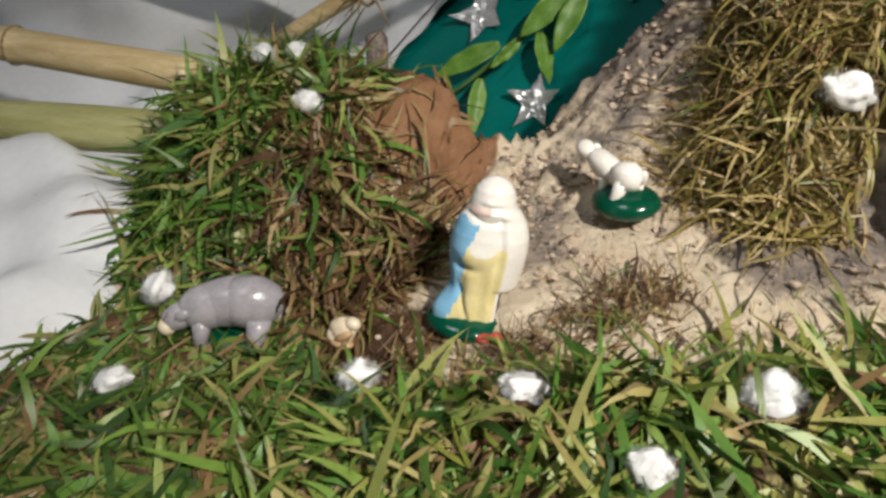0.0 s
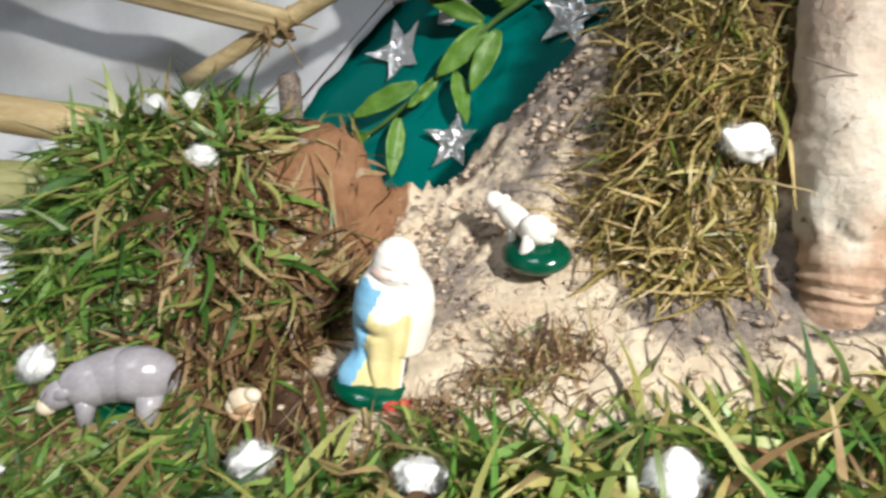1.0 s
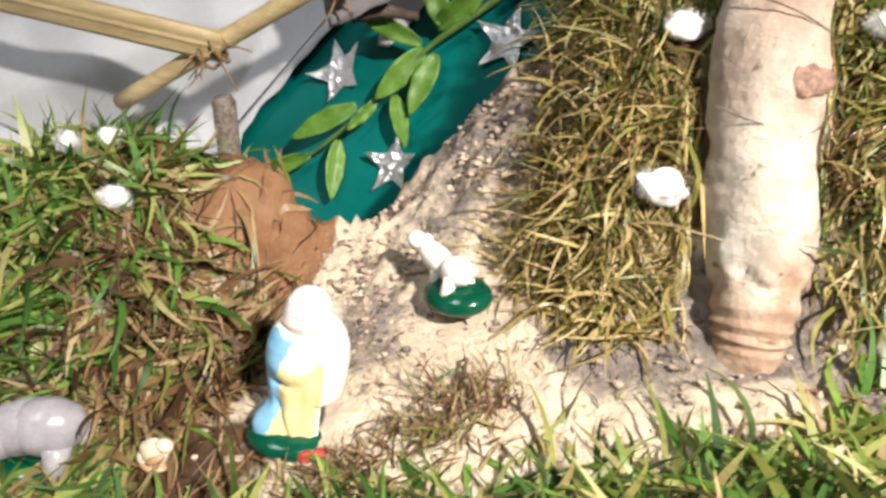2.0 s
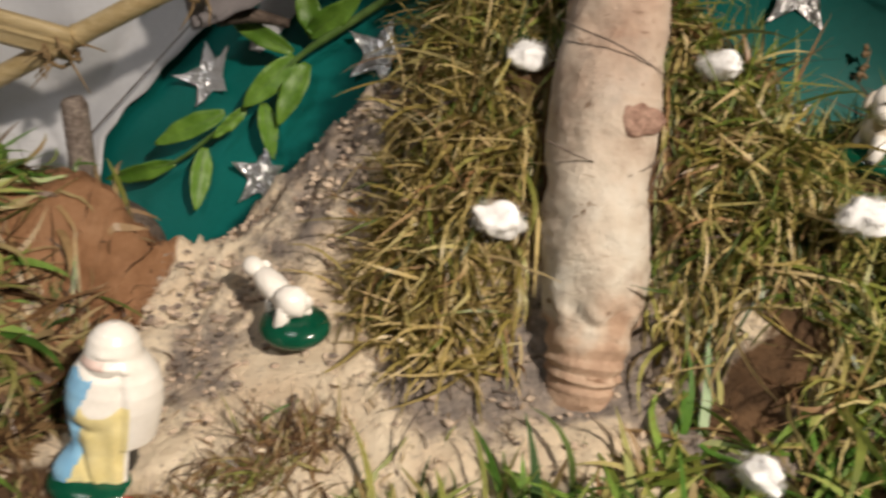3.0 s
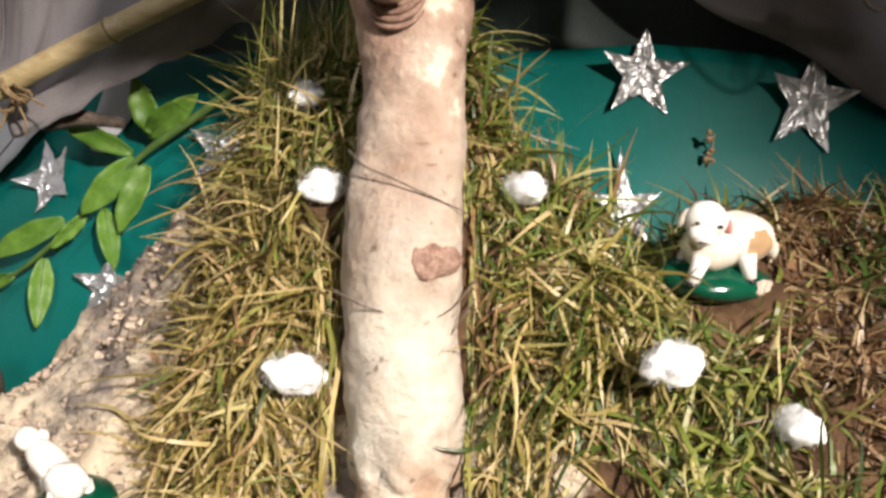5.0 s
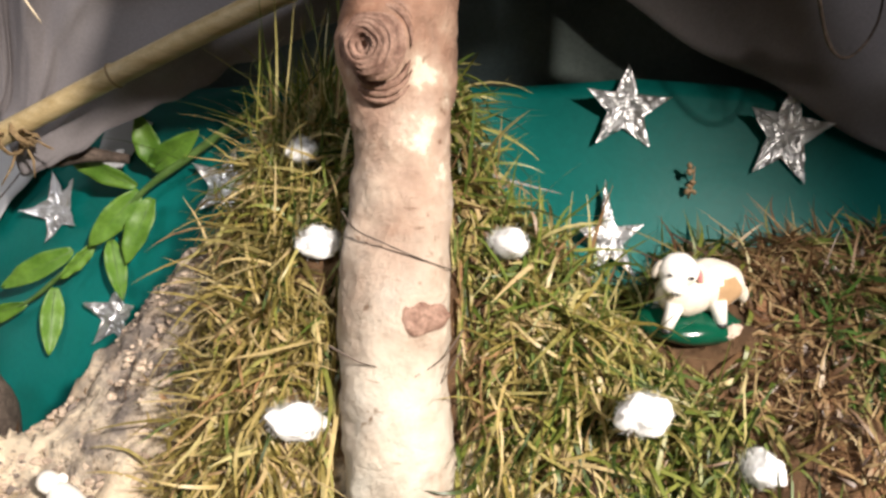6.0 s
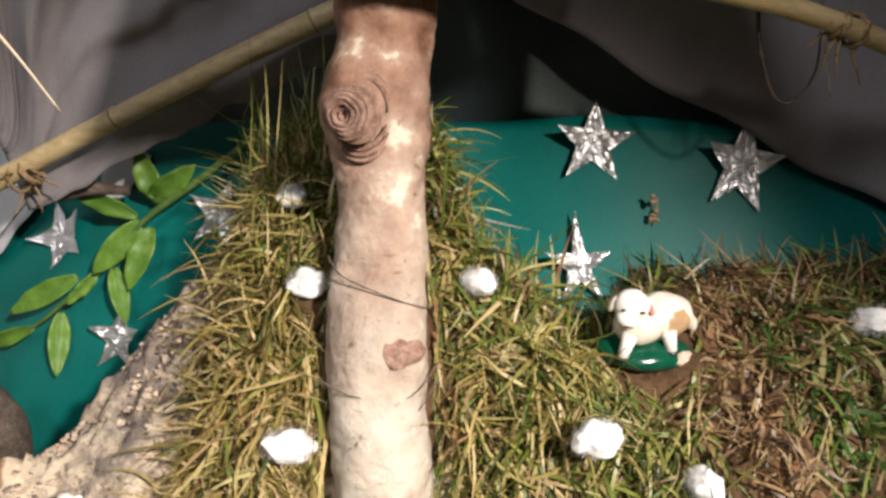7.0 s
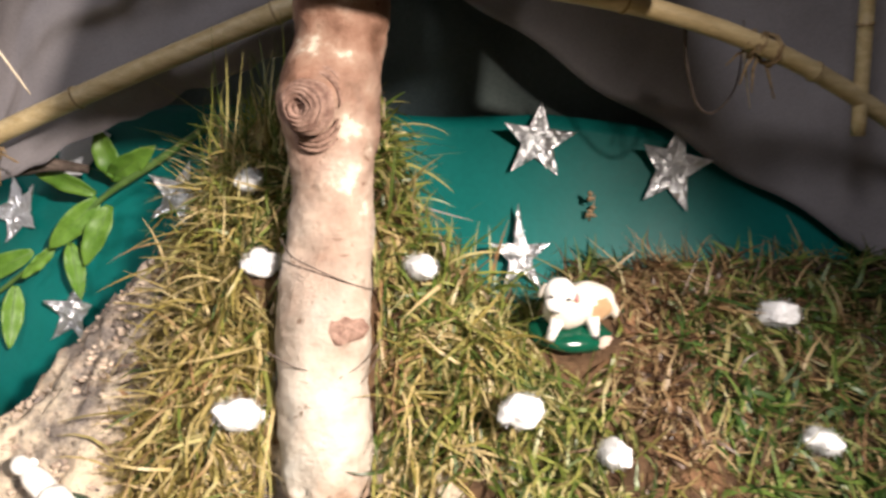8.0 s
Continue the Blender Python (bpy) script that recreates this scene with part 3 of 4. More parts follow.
            high = 0.0365 + 0.016 * math.exp(-(r / 0.03) ** 2)
            line.append(c + d * high)
        ridge = mesh_object("ridge", *tube(line, [thick * (0.25 + math.sin(math.pi * k / 14)) for k in range(15)], 8, 0.3, 3), KNOT)
        ridge.parent = root
        ridge.matrix_parent_inverse = Matrix.Translation(-inv)
    tagged(knot((0.377, 0.4680, 0.3765), (0.12, -0.93, 0.30), (0.0175, 0.0105, 0.0042), 12, 8.3, 0.07), "flat pinkish branch scar")
    return tagged(root, "pale barked tree trunk leaning on the grass bank", "tree trunk")


tree_trunk()

# ---- figurines ----


def robed_statuette():
    """A veiled standing statuette, as a plain glazed form on a small green plinth."""
    zs = [0.0, 0.010, 0.030, 0.050, 0.066, 0.078, 0.088, 0.095, 0.101, 0.108, 0.114, 0.119, 0.1225, 0.1242]
    rx = [0.0240, 0.0245, 0.0252, 0.0282, 0.0295, 0.0285, 0.0255, 0.0212, 0.0186, 0.0172, 0.0152, 0.0115, 0.0065, 0.0008]
    sides, rings = 96, 110
    s = Shape()
    verts, faces, mats = [], [], []

    def bell(x, at, wide):
        return math.exp(-((x - at) / wide) ** 2)
    for i in range(rings + 1):
        z = 0.1242 * (0.35 * math.sin(math.pi / 2 * i / rings) + 0.65 * i / rings)
        half = float(np.interp(z, zs, rx))
        for k in range(sides):
            deg = 360 * k / sides
            a = math.radians(deg)
            front = (deg + 180) % 360 - 180
            r = half
            # shawl hanging over the shoulder, with a loose hem
            shawl = smooth(-72, -64, front) * (1 - smooth(58, 72, front)) * smooth(0.033, 0.036, z) * (1 - smooth(0.094, 0.104, z))
            r += 0.0034 * shawl
            if z < 0.035:
                r *= 1 - 0.30 * smooth(-58, -46, front) * (1 - smooth(46, 60, front)) * (1 - smooth(0.031, 0.035, z))
            # cloak flaring out at the foot
            r *= 1 + 0.55 * (1 - smooth(0.006, 0.034, z)) * bell(deg, 192, 34)
            # robe folds
            skirt = (1 - smooth(0.045, 0.065, z)) * smooth(200, 225, deg) * (1 - smooth(285, 298, deg))
            r += 0.0012 * skirt * math.sin(math.radians(deg * 9 + z * 900))
            r -= 0.0035 * bell(z, 0.052, 0.0035) * bell(deg, 232, 20)
            r += 0.0035 * bell(z, 0.064, 0.009) * bell(deg, 245, 26)
            r -= 0.0030 * bell(deg, 222 + (0.034 - z) * 900, 5) * (1 - smooth(0.030, 0.042, z))
            r -= 0.0026 * bell(deg, 287, 4) * smooth(0.015, 0.025, z) * (1 - smooth(0.08, 0.09, z))
            # neckline under the chin and the hollow of the face
            r -= 0.0022 * bell(z, 0.0955 - 0.004 * bell(deg, 262, 30), 0.0016) * smooth(185, 215, deg) * (1 - smooth(290, 310, deg))
            r -= 0.0018 * bell(z, 0.1035, 0.0016) * bell(deg, 265, 30)
            r += 0.0016 * bell(z, 0.0995, 0.0022) * bell(deg, 258, 32)
            r += 0.0012 * bell(z, 0.107, 0.003) * bell(deg, 255, 14)
            deep = 0.80 if z < 0.09 else 0.80 + 0.16 * smooth(0.09, 0.1, z)
            verts.append(Vector((math.cos(a) * r, math.sin(a) * r * deep, z + 0.010)))
    for i in range(rings):
        z = verts[i * sides].z - 0.010
        for k in range(sides):
            j = (k + 1) % sides
            faces.append((i * sides + k, i * sides + j, (i + 1) * sides + j, (i + 1) * sides + k))
            deg = 360 * (k + 0.5) / sides
            front = (deg + 180) % 360 - 180
            m = 0
            seam = 226 + 18 * float(smooth(0.04, 0.085, z)) - 10 * float(1 - smooth(0.0, 0.03, z)) + 2 * math.sin(z * 160)
            if z < 0.033 and -52 < front < 52:
                m = 4 if z < 0.006 else 6
            elif z < 0.0905 + 0.002 * math.sin(deg * 0.1) and 120 < deg < seam:
                m = 2
            elif seam <= deg < 296 and z < 0.068 + 0.004 * math.sin(deg * 0.09):
                m = 1
            elif 0.0965 < z < 0.1025 and 200 < deg < 262:
                m = 5
            mats.append(m)
    s.verts, s.faces, s.mats = verts, faces, mats
    s.ball((-0.002, -0.001, 0.006), (0.040, 0.032, 0.0125), 3, sides=24)
    s.ball((0.026, -0.022, 0.009), (0.013, 0.010, 0.008), 3)
    s.ball((0.020, -0.030, 0.008), (0.012, 0.007, 0.006), 4, rough=0.3)
    s.ball((0.033, -0.026, 0.009), (0.007, 0.006, 0.006), 4, rough=0.3)
    s.ball((0.008, -0.031, 0.007), (0.009, 0.006, 0.005), 4, rough=0.3)
    ob = s.make("robed_statuette", [PAINT_WHITE, PAINT_YELLOW, PAINT_BLUE, PAINT_GREEN, PAINT_RED, PAINT_FLESH, PAINT_BLACK])
    ob.matrix_world = Matrix.Translation((0.056, 0.445, 0.094)) @ pose(0, 0, 0, 0, 2, 2) @ Matrix.Scale(0.93, 4)
    return tagged(ob, "glazed veiled statuette in cream, yellow and pale blue standing on sand", "statuette")


def sheep_statuette():
    s = Shape()
    s.ball((0.008, -0.003, 0.013), (0.0285, 0.0235, 0.0125), 1, rings=14, sides=28)
    s.ball((-0.013, 0.007, 0.037), (0.0195, 0.0105, 0.0108), 0, (0, 24, -18), rough=0.12)
    s.ball((0.009, -0.002, 0.035), (0.0135, 0.0118, 0.0128), 0, (0, 20, 0), rough=0.15)
    s.ball((-0.033, 0.013, 0.046), (0.0098, 0.0078, 0.0075), 0, (0, 20, -20), rough=0.1)
    s.ball((-0.027, 0.019, 0.045), (0.0042, 0.0022, 0.0042), 0, (-25, 30, 0))
    for a, b, r in (((0.008, -0.008, 0.034), (0.002, -0.017, 0.014), 0.0064), ((0.016, 0.004, 0.03), (0.018, 0.002, 0.014), 0.0045), ((-0.012, 0.000, 0.030), (-0.013, -0.004, 0.014), 0.0040), ((-0.016, 0.010, 0.030), (-0.016, 0.012, 0.013), 0.0040)):
        s.limb(a, b, r, r * 0.72, 0)
    s.ball((0.002, -0.0175, 0.0155), (0.005, 0.0048, 0.0036), 0)
    s.ball((0.021, 0.000, 0.036), (0.0045, 0.0035, 0.0065), 0, (0, 20, 0))
    ob = s.make("sheep_statuette", [PAINT_WHITE, PAINT_GREEN])
    ob.matrix_world = Matrix.Translation((0.167, 0.520, 0.171)) @ pose(0, 0, 0, 14, -6, -34) @ Matrix.Scale(1.0, 4)
    return tagged(ob, "white glazed sheep statuette on a glossy green base", "statuette")


def lamb_statuette():
    s = Shape()
    s.ball((0.004, -0.001, 0.008), (0.043, 0.029, 0.0135), 1, rings=14, sides=28, rough=0.08)
    s.ball((0.013, 0.004, 0.037), (0.030, 0.0205, 0.0200), 2, (0, -4, 0), rough=0.08, rings=28, sides=40)
    s.ball((-0.008, -0.004, 0.0345), (0.0205, 0.0175, 0.0180), 2, rough=0.06, rings=16, sides=24)
    s.recolour((0.024, -0.0145, 0.0395), (0.0105, 0.014, 0.0125), 3, 2)
    s.ball((-0.020, -0.010, 0.0565), (0.0150, 0.0140, 0.0135), 0, rough=0.06, rings=14, sides=22)
    s.ball((-0.0255, -0.0185, 0.0485), (0.0100, 0.0095, 0.0078), 0, (0, 15, 0), rough=0.06)
    s.ball((-0.0035, -0.0125, 0.0550), (0.0042, 0.0040, 0.0090), 2, (0, -18, 0))
    s.ball((-0.0052, -0.0160, 0.0550), (0.0021, 0.0018, 0.0062), 4, (0, -18, 0))
    s.ball((-0.034, -0.006, 0.056), (0.0032, 0.0042, 0.0075), 2, (0, 20, 0))
    s.ball((-0.0165, -0.0232, 0.0570), (0.0030, 0.0014, 0.0014), 5, (0, 6, 0))
    s.ball((-0.0302, -0.0195, 0.0575), (0.0022, 0.0016, 0.0013), 5)
    s.ball((-0.0270, -0.0268, 0.0465), (0.0040, 0.0012, 0.0007), 5, (0, 10, 0))
    s.ball((0.0415, -0.002, 0.0330), (0.0045, 0.0042, 0.0085), 2, (0, -20, 0))
    for a, b in (((-0.018, -0.014, 0.030), (-0.025, -0.021, 0.013)), ((0.016, -0.012, 0.032), (0.0185, -0.020, 0.0165)), ((-0.012, 0.010, 0.032), (-0.018, 0.014, 0.010)), ((0.028, 0.012, 0.034), (0.032, 0.014, 0.010))):
        s.limb(a, b, 0.0070, 0.0045, 0)
        s.ball((b[0], b[1] - 0.0005, b[2]), (0.0046, 0.0046, 0.0026), 5)
    # chip in the glaze of the base
    s.ball((0.030, -0.0215, 0.0095), (0.0098, 0.0052, 0.0068), 6, (-20, 0, 25), rough=0.35)
    ob = s.make("lamb_statuette", [PAINT_WHITE, PAINT_GREEN, PAINT_WOOL_SHADED, PAINT_BROWN, PAINT_PINK, PAINT_BLACK, PAINT_CHIP])
    ob.matrix_world = Matrix.Translation((0.572, 0.468, 0.361)) @ pose(0, 0, 0, 4, -3, -8) @ Matrix.Scale(0.92, 4)
    return tagged(ob, "white lamb statuette with brown rump patch on chipped green base", "statuette")


def ram_statuette():
    s = Shape()
    s.ball((0.006, 0, 0.006), (0.042, 0.024, 0.012), 1, sides=24)
    s.ball((0.006, 0, 0.041), (0.040, 0.0195, 0.0205), 0, (0, -9, 0), rough=0.08, sides=30, rings=18)
    s.ball((0.020, -0.002, 0.0425), (0.0275, 0.0200, 0.0220), 0, (0, -6, 0), rough=0.04, sides=24, rings=14)
    s.ball((-0.014, -0.003, 0.0365), (0.0240, 0.0180, 0.0190), 0, (0, -20, 0), rough=0.03, sides=24, rings=14)
    s.ball((-0.035, -0.008, 0.029), (0.0155, 0.0115, 0.0110), 0, (0, -32, 0), rough=0.08)
    s.ball((-0.043, -0.012, 0.022), (0.0075, 0.0080, 0.0075), 2)
    s.ball((-0.029, -0.018, 0.036), (0.0065, 0.0030, 0.0045), 0, (0, -30, 0))
    for a, b, r in (((0.029, -0.013, 0.034), (0.026, -0.019, 0.008), 0.0105), ((0.036, 0.010, 0.032), (0.037, 0.012, 0.006), 0.009), ((-0.016, -0.012, 0.030), (-0.017, -0.017, 0.008), 0.0085), ((-0.020, 0.009, 0.030), (-0.024, 0.012, 0.006), 0.008)):
        s.limb(a, b, r, r * 0.66, 0)
    ob = s.make("ram_statuette", [PAINT_GREY, PAINT_GREEN, PAINT_CREAM])
    ob.matrix_world = Matrix.Translation((-0.143, 0.452, 0.050)) @ pose(0, 0, 0, 0, 0, 4)
    return tagged(ob, "grey glazed animal statuette grazing in the grass", "statuette")


def small_statuette():
    s = Shape()
    s.ball((0, 0, 0.012), (0.0125, 0.0075, 0.0105), 0, (0, -35, 0), rough=0.2)
    s.ball((0.009, -0.001, 0.021), (0.0065, 0.0055, 0.0052), 0, (0, 10, 0))
    s.ball((-0.008, -0.002, 0.006), (0.0055, 0.005, 0.007), 0)
    s.ball((0.003, -0.004, 0.010), (0.009, 0.006, 0.004), 1, (0, -35, 0))
    s.ball((0, 0, 0.002), (0.012, 0.010, 0.004), 1)
    ob = s.make("small_statuette", [PAINT_CREAM, PAINT_BROWN])
    ob.matrix_world = Matrix.Translation(on_ground(-0.046, 0.440, 0.0)) @ pose(0, 0, 0, 0, 0, -20)
    return tagged(ob, "small worn cream statuette half hidden in dry grass", "statuette")


robed_statuette()
sheep_statuette()
lamb_statuette()
ram_statuette()
small_statuette()

# ---- cotton tufts ----


def cotton_tuft(at, size, seed):
    rnd = random.Random(seed)
    bm = bmesh.new()
    bmesh.ops.create_icosphere(bm, subdivisions=4, radius=1)
    off = Vector((seed * 3.7, 0, 0))
    stretch = Vector((1.05 + 0.35 * rnd.random(), 0.88, 0.66 + 0.2 * rnd.random()))
    for v in bm.verts:
        d = v.co.normalized()
        r = 1 + 0.6 * noise.noise(d * 1.2 + off) + 0.18 * noise.noise(d * 2.8 + off) + 0.05 * noise.noise(d * 8 + off) + 0.02 * noise.noise(d * 20 + off)
        v.co = Vector((d.x * stretch.x, d.y * stretch.y, d.z * stretch.z)) * r * size * 0.80
    me = bpy.data.meshes.new("cotton_tuft")
    bm.to_mesh(me)
    bm.free()
    me.materials.append(COTTON)
    me.polygons.foreach_set("use_smooth", np.full(len(me.polygons), True))
    ob = new("cotton_tuft", me)
    ob.matrix_world = Matrix.Translation(at) @ pose(0, 0, 0, rnd.uniform(-15, 15), rnd.uniform(-15, 15), rnd.uniform(0, 360))
    verts, faces = [], []
    for i in range(1500):
        d = Vector((rnd.gauss(0, 1), rnd.gauss(0, 1), rnd.gauss(0, 1))).normalized()
        a = Vector((d.x * stretch.x, d.y * stretch.y, d.z * stretch.z)) * size * rnd.uniform(0.7, 0.98)
        t = (d * 0.7 + 1.4 * Vector((rnd.gauss(0, 1), rnd.gauss(0, 1), rnd.gauss(0, 1))).normalized()).normalized()
        s = t.cross(d).normalized() * 0.00015
        ln = size * (0.16 + 0.46 * rnd.random() ** 2)
        k = len(verts)
        for q in range(4):
            p = a + t * ln * q / 3 - d * 0.35 * ln * (q / 3) ** 2
            verts += [p - s * (1 - q / 4), p + s * (1 - q / 4)]
        for q in range(3):
            faces.append((k + 2 * q, k + 2 * q + 1, k + 2 * q + 3, k + 2 * q + 2))
    mesh_object("fluff", verts, faces, COTTON, ob)
    return tagged(ob, "white cotton wool tuft lying on grass", "cotton tuft", group="cotton tufts on the grass")


TUFTS = [(-0.100, 0.556, 0.230, 0.013), (-0.151, 0.606, 0.256, 0.012), (-0.125, 0.626, 0.258, 0.011), (-0.202, 0.378, 0.062, 0.013), (-0.196, 0.452, 0.098, 0.0145), (0.196, 0.267, 0.180, 0.0145),
         (0.079, 0.292, 0.152, 0.0135), (-0.020, 0.352, 0.105, 0.014), (0.302, 0.490, 0.290, 0.0185), (0.442, 0.503, 0.414, 0.0145), (0.320, 0.549, 0.388, 0.0155),
         (0.492, 0.384, 0.352, 0.0155), (0.313, 0.622, 0.444, 0.014), (0.567, 0.363, 0.322, 0.014), (0.760, 0.430, 0.402, 0.0165), (0.722, 0.320, 0.350, 0.014),
         (0.428, 0.318, 0.215, 0.013), (0.132, 0.225, 0.165, 0.011)]
for i, (x, y, z, r) in enumerate(TUFTS):
    cotton_tuft((x, y, max(z, float(ground_z(x, y)) + 0.35 * r)), r, i + 1)

# ---- foil stars on the green sheet ----


def sheet_pose(x, z, proud, turn):
    """Lies on the green sheet: x across it, y up along it."""
    p = Vector((x, backing_y(x, z) - proud, z))
    across = Vector((1, -1.037 + 0.81 * min(x, 1.0), 0)).normalized()
    up = Vector((0, 0.588, 1))
    up = (up - across * up.dot(across)).normalized()
    n = across.cross(up)
    return Matrix.Translation(p) @ Matrix((across, up, n)).transposed().to_4x4() @ pose(0, 0, 0, 0, 0, turn)


def foil_star(x, z, radius, turn, inner=0.45, squash=1.0, tip=1.0, seed=1, proud=0.008, tilt=(0, 0)):
    rnd = random.Random(seed)
    arms = []
    for k in range(10):
        a = math.pi / 2 + k * math.pi / 5
        r = radius * (inner if k % 2 else rnd.uniform(0.92, 1.08) * (tip if k == 0 else 1))
        arms.append(Vector((math.cos(a) * r * squash, math.sin(a) * r, 0)))
    steps, rings = 5, 7
    edge = [arms[k].lerp(arms[(k + 1) % 10], s / steps) for k in range(10) for s in range(steps)]
    n = len(edge)
    verts, faces = [Vector((0, 0, 0))], []
    for j in range(1, rings + 1):
        verts += [e * j / rings for e in edge]
    for v in verts:
        q = Vector((v.x, v.y, 0)) * 70 + Vector((seed * 9, 0, 0))
        v.z = 0.0032 * noise.noise(q) + 0.0026 * noise.noise(q * 2.6) + 6 * (v.x ** 2)
    for i in range(n):
        faces.append((0, 1 + i, 1 + (i + 1) % n))
    for j in range(rings - 1):
        for i in range(n):
            a, b = 1 + j * n + i, 1 + j * n + (i + 1) % n
            faces.append((a, a + n, b + n, b))
    ob = mesh_object("foil_star", verts, faces, FOIL, smooth=False)
    ob.matrix_world = sheet_pose(x, z, proud, 0) @ pose(0, 0, 0, tilt[0], tilt[1], 0) @ pose(0, 0, 0, 0, 0, turn)
    s = ob.modifiers.new("thickness", "SOLIDIFY")
    s.thickness = 0.0006
    return tagged(ob, "crinkled silver foil star stuck on the green sheet", "star", group="foil stars on the green sheet")


foil_star(0.125, 0.166, 0.043, 14, seed=1)
foil_star(0.046, 0.257, 0.050, 38, seed=2)
foil_star(0.252, 0.336, 0.047, 0, 0.42, seed=3)
foil_star(0.637, 0.479, 0.048, 6, 0.40, seed=4, tilt=(6.5, 13), proud=0.012)
foil_star(0.777, 0.475, 0.052, -4, 0.46, 0.78, 1.12, seed=5, tilt=(7, 0), proud=0.012)
foil_star(0.612, 0.361, 0.048, 14, 0.34, 0.8, 1.2, seed=6, proud=0.016, tilt=(-1, 13))

# ---- laurel spray hung before the sheet ----


def laurel_spray():
    stem = [(-0.076, 1.045, 0.096), (0.003, 0.987, 0.142), (0.061, 0.962, 0.198), (0.117, 0.945, 0.26), (0.163, 0.936, 0.316), (0.213, 0.917, 0.361), (0.262, 0.902, 0.405), (0.30, 0.89, 0.44)]
    root = empty("laurel_spray", stem[0])
    back = Matrix.Translation(-Vector(stem[0]))
    line = bezier_line(stem, 6)
    verts, faces = tube(line, [0.0024 + 0.003 * i / len(line) for i in range(len(line))], 8, 0.2)
    ob = mesh_object("stem", verts, faces, STEM, root)
    ob.matrix_parent_inverse = back

    def leaf(base, tip, width, roll, curl, seed):
        a, b = Vector(base), Vector(tip)
        d = b - a
        ln = d.length
        width = width * 0.78
        d.normalize()
        face = Vector((0.1, -0.9, 0.42))
        side = d.cross(face).normalized()
        up = side.cross(d).normalized()
        side = (side * math.cos(roll) + up * math.sin(roll)).normalized()
        up = side.cross(d).normalized()
        nu, nv = 14, 6
        verts, faces = [], []
        for i in range(nu + 1):
            t = i / nu
            w = width * (math.sin(math.pi * min(1, t * 0.96 + 0.04) ** 0.85) ** 0.8) * (1 if t < 0.999 else 0) + 0.0005
            for j in range(nv + 1):
                s = 2 * j / nv - 1
                bend = curl * math.sin(t * math.pi) * ln + 0.0018 * math.sin(t * 19 + seed) * abs(s)
                verts.append(a + d * ln * t + side * w * s + up * (bend + 0.35 * w * abs(s) ** 1.3))
        for i in range(nu):
            for j in range(nv):
                k = i * (nv + 1) + j
                faces.append((k, k + 1, k + nv + 2, k + nv + 1))
        ob = mesh_object("leaf", verts, faces, LEAF, root)
        ob.matrix_parent_inverse = back
        m = ob.modifiers.new("thickness", "SOLIDIFY")
        m.thickness = 0.0005
        rib = mesh_object("midrib", *tube([a + d * ln * t + up * (curl * math.sin(t * math.pi) * ln - 0.0003) for t in (0, 0.25, 0.5, 0.75, 0.97)], [0.001, 0.0009, 0.0007, 0.0005, 0.0002], 6), STEM, ob)
        return ob
    leaf((0.011, 0.983, 0.148), (-0.085, 1.025, 0.100), 0.015, 0.5, 0.05, 1)
    leaf((0.073, 0.967, 0.225), (-0.015, 0.985, 0.168), 0.018, -0.1, 0.04, 2)
    leaf((0.050, 0.961, 0.178), (0.045, 0.925, 0.104), 0.016, 0.2, -0.03, 3)
    leaf((0.121, 0.936, 0.251), (0.138, 0.885, 0.195), 0.014, 0.1, -0.03, 4)
    leaf((0.155, 0.940, 0.311), (0.096, 0.935, 0.242), 0.019, 0.1, 0.03, 5)
    leaf((0.170, 0.924, 0.308), (0.140, 0.904, 0.232), 0.018, -0.3, 0.03, 6)
    leaf((0.152, 0.945, 0.316), (0.065, 0.985, 0.345), 0.015, 0.5, 0.06, 7)
    leaf((0.168, 0.944, 0.338), (0.224, 0.905, 0.395), 0.019, -0.3, 0.04, 8)
    leaf((0.175, 0.939, 0.341), (0.155, 0.95, 0.402), 0.018, 0.3, 0.05, 9)
    leaf((0.100, 0.950, 0.240), (0.060, 0.945, 0.196), 0.010, 0.4, 0.03, 10)
    return tagged(root, "glossy green laurel spray leaning against the green sheet", "leaf spray")


laurel_spray()

# ---- bamboo poles and ties ----


def bamboo_pole(a, b, radius, mat, label, nodes=(0.3, 0.7), bow=0.0, split=False):
    a, b = Vector(a), Vector(b)
    root = empty("bamboo_pole", a)
    d = b - a
    pts, radii = [], []
    marks = sorted([0, 1] + [q for m in nodes for q in (m - 0.006, m - 0.002, m + 0.002, m + 0.006)] + [i / 20 for i in range(1, 20)])
    for t in marks:
        pts.append(d * t + Vector((0, 0, bow * math.sin(math.pi * t))))
        near = min([abs(t - m) for m in nodes] + [1])
        radii.append(radius * (1.10 if near < 0.003 else 1 + 0.02 * math.sin(t * 9)))
    # the cane lies along its own x axis so that its fibres run lengthwise
    verts, faces = tube(pts, radii, 24, 0.03, 2)
    if split:
        # half of the cane is broken away along its length
        facing = Vector((0.0, -0.85, -0.25)).normalized()
        for i, v in enumerate(verts):
            c = pts[i // 24]
            q = (v - c).normalized().dot(facing)
            if q > 0.35:
                verts[i] = c + (v - c) * (1 - 0.75 * min(1, (q - 0.35) / 0.25))
    mesh_object("cane", verts, faces, mat, root)
    for m in nodes:
        p = d * m + Vector((0, 0, bow * math.sin(math.pi * m)))
        u = d.normalized()
        mesh_object("node_ring", *tube([p - u * 0.0016, p - u * 0.0006, p + u * 0.0006, p + u * 0.0016], [radius * 1.06, radius * 1.14, radius * 1.14, radius * 1.06], 18), TWINE, root)
    return tagged(root, label, "bamboo pole")


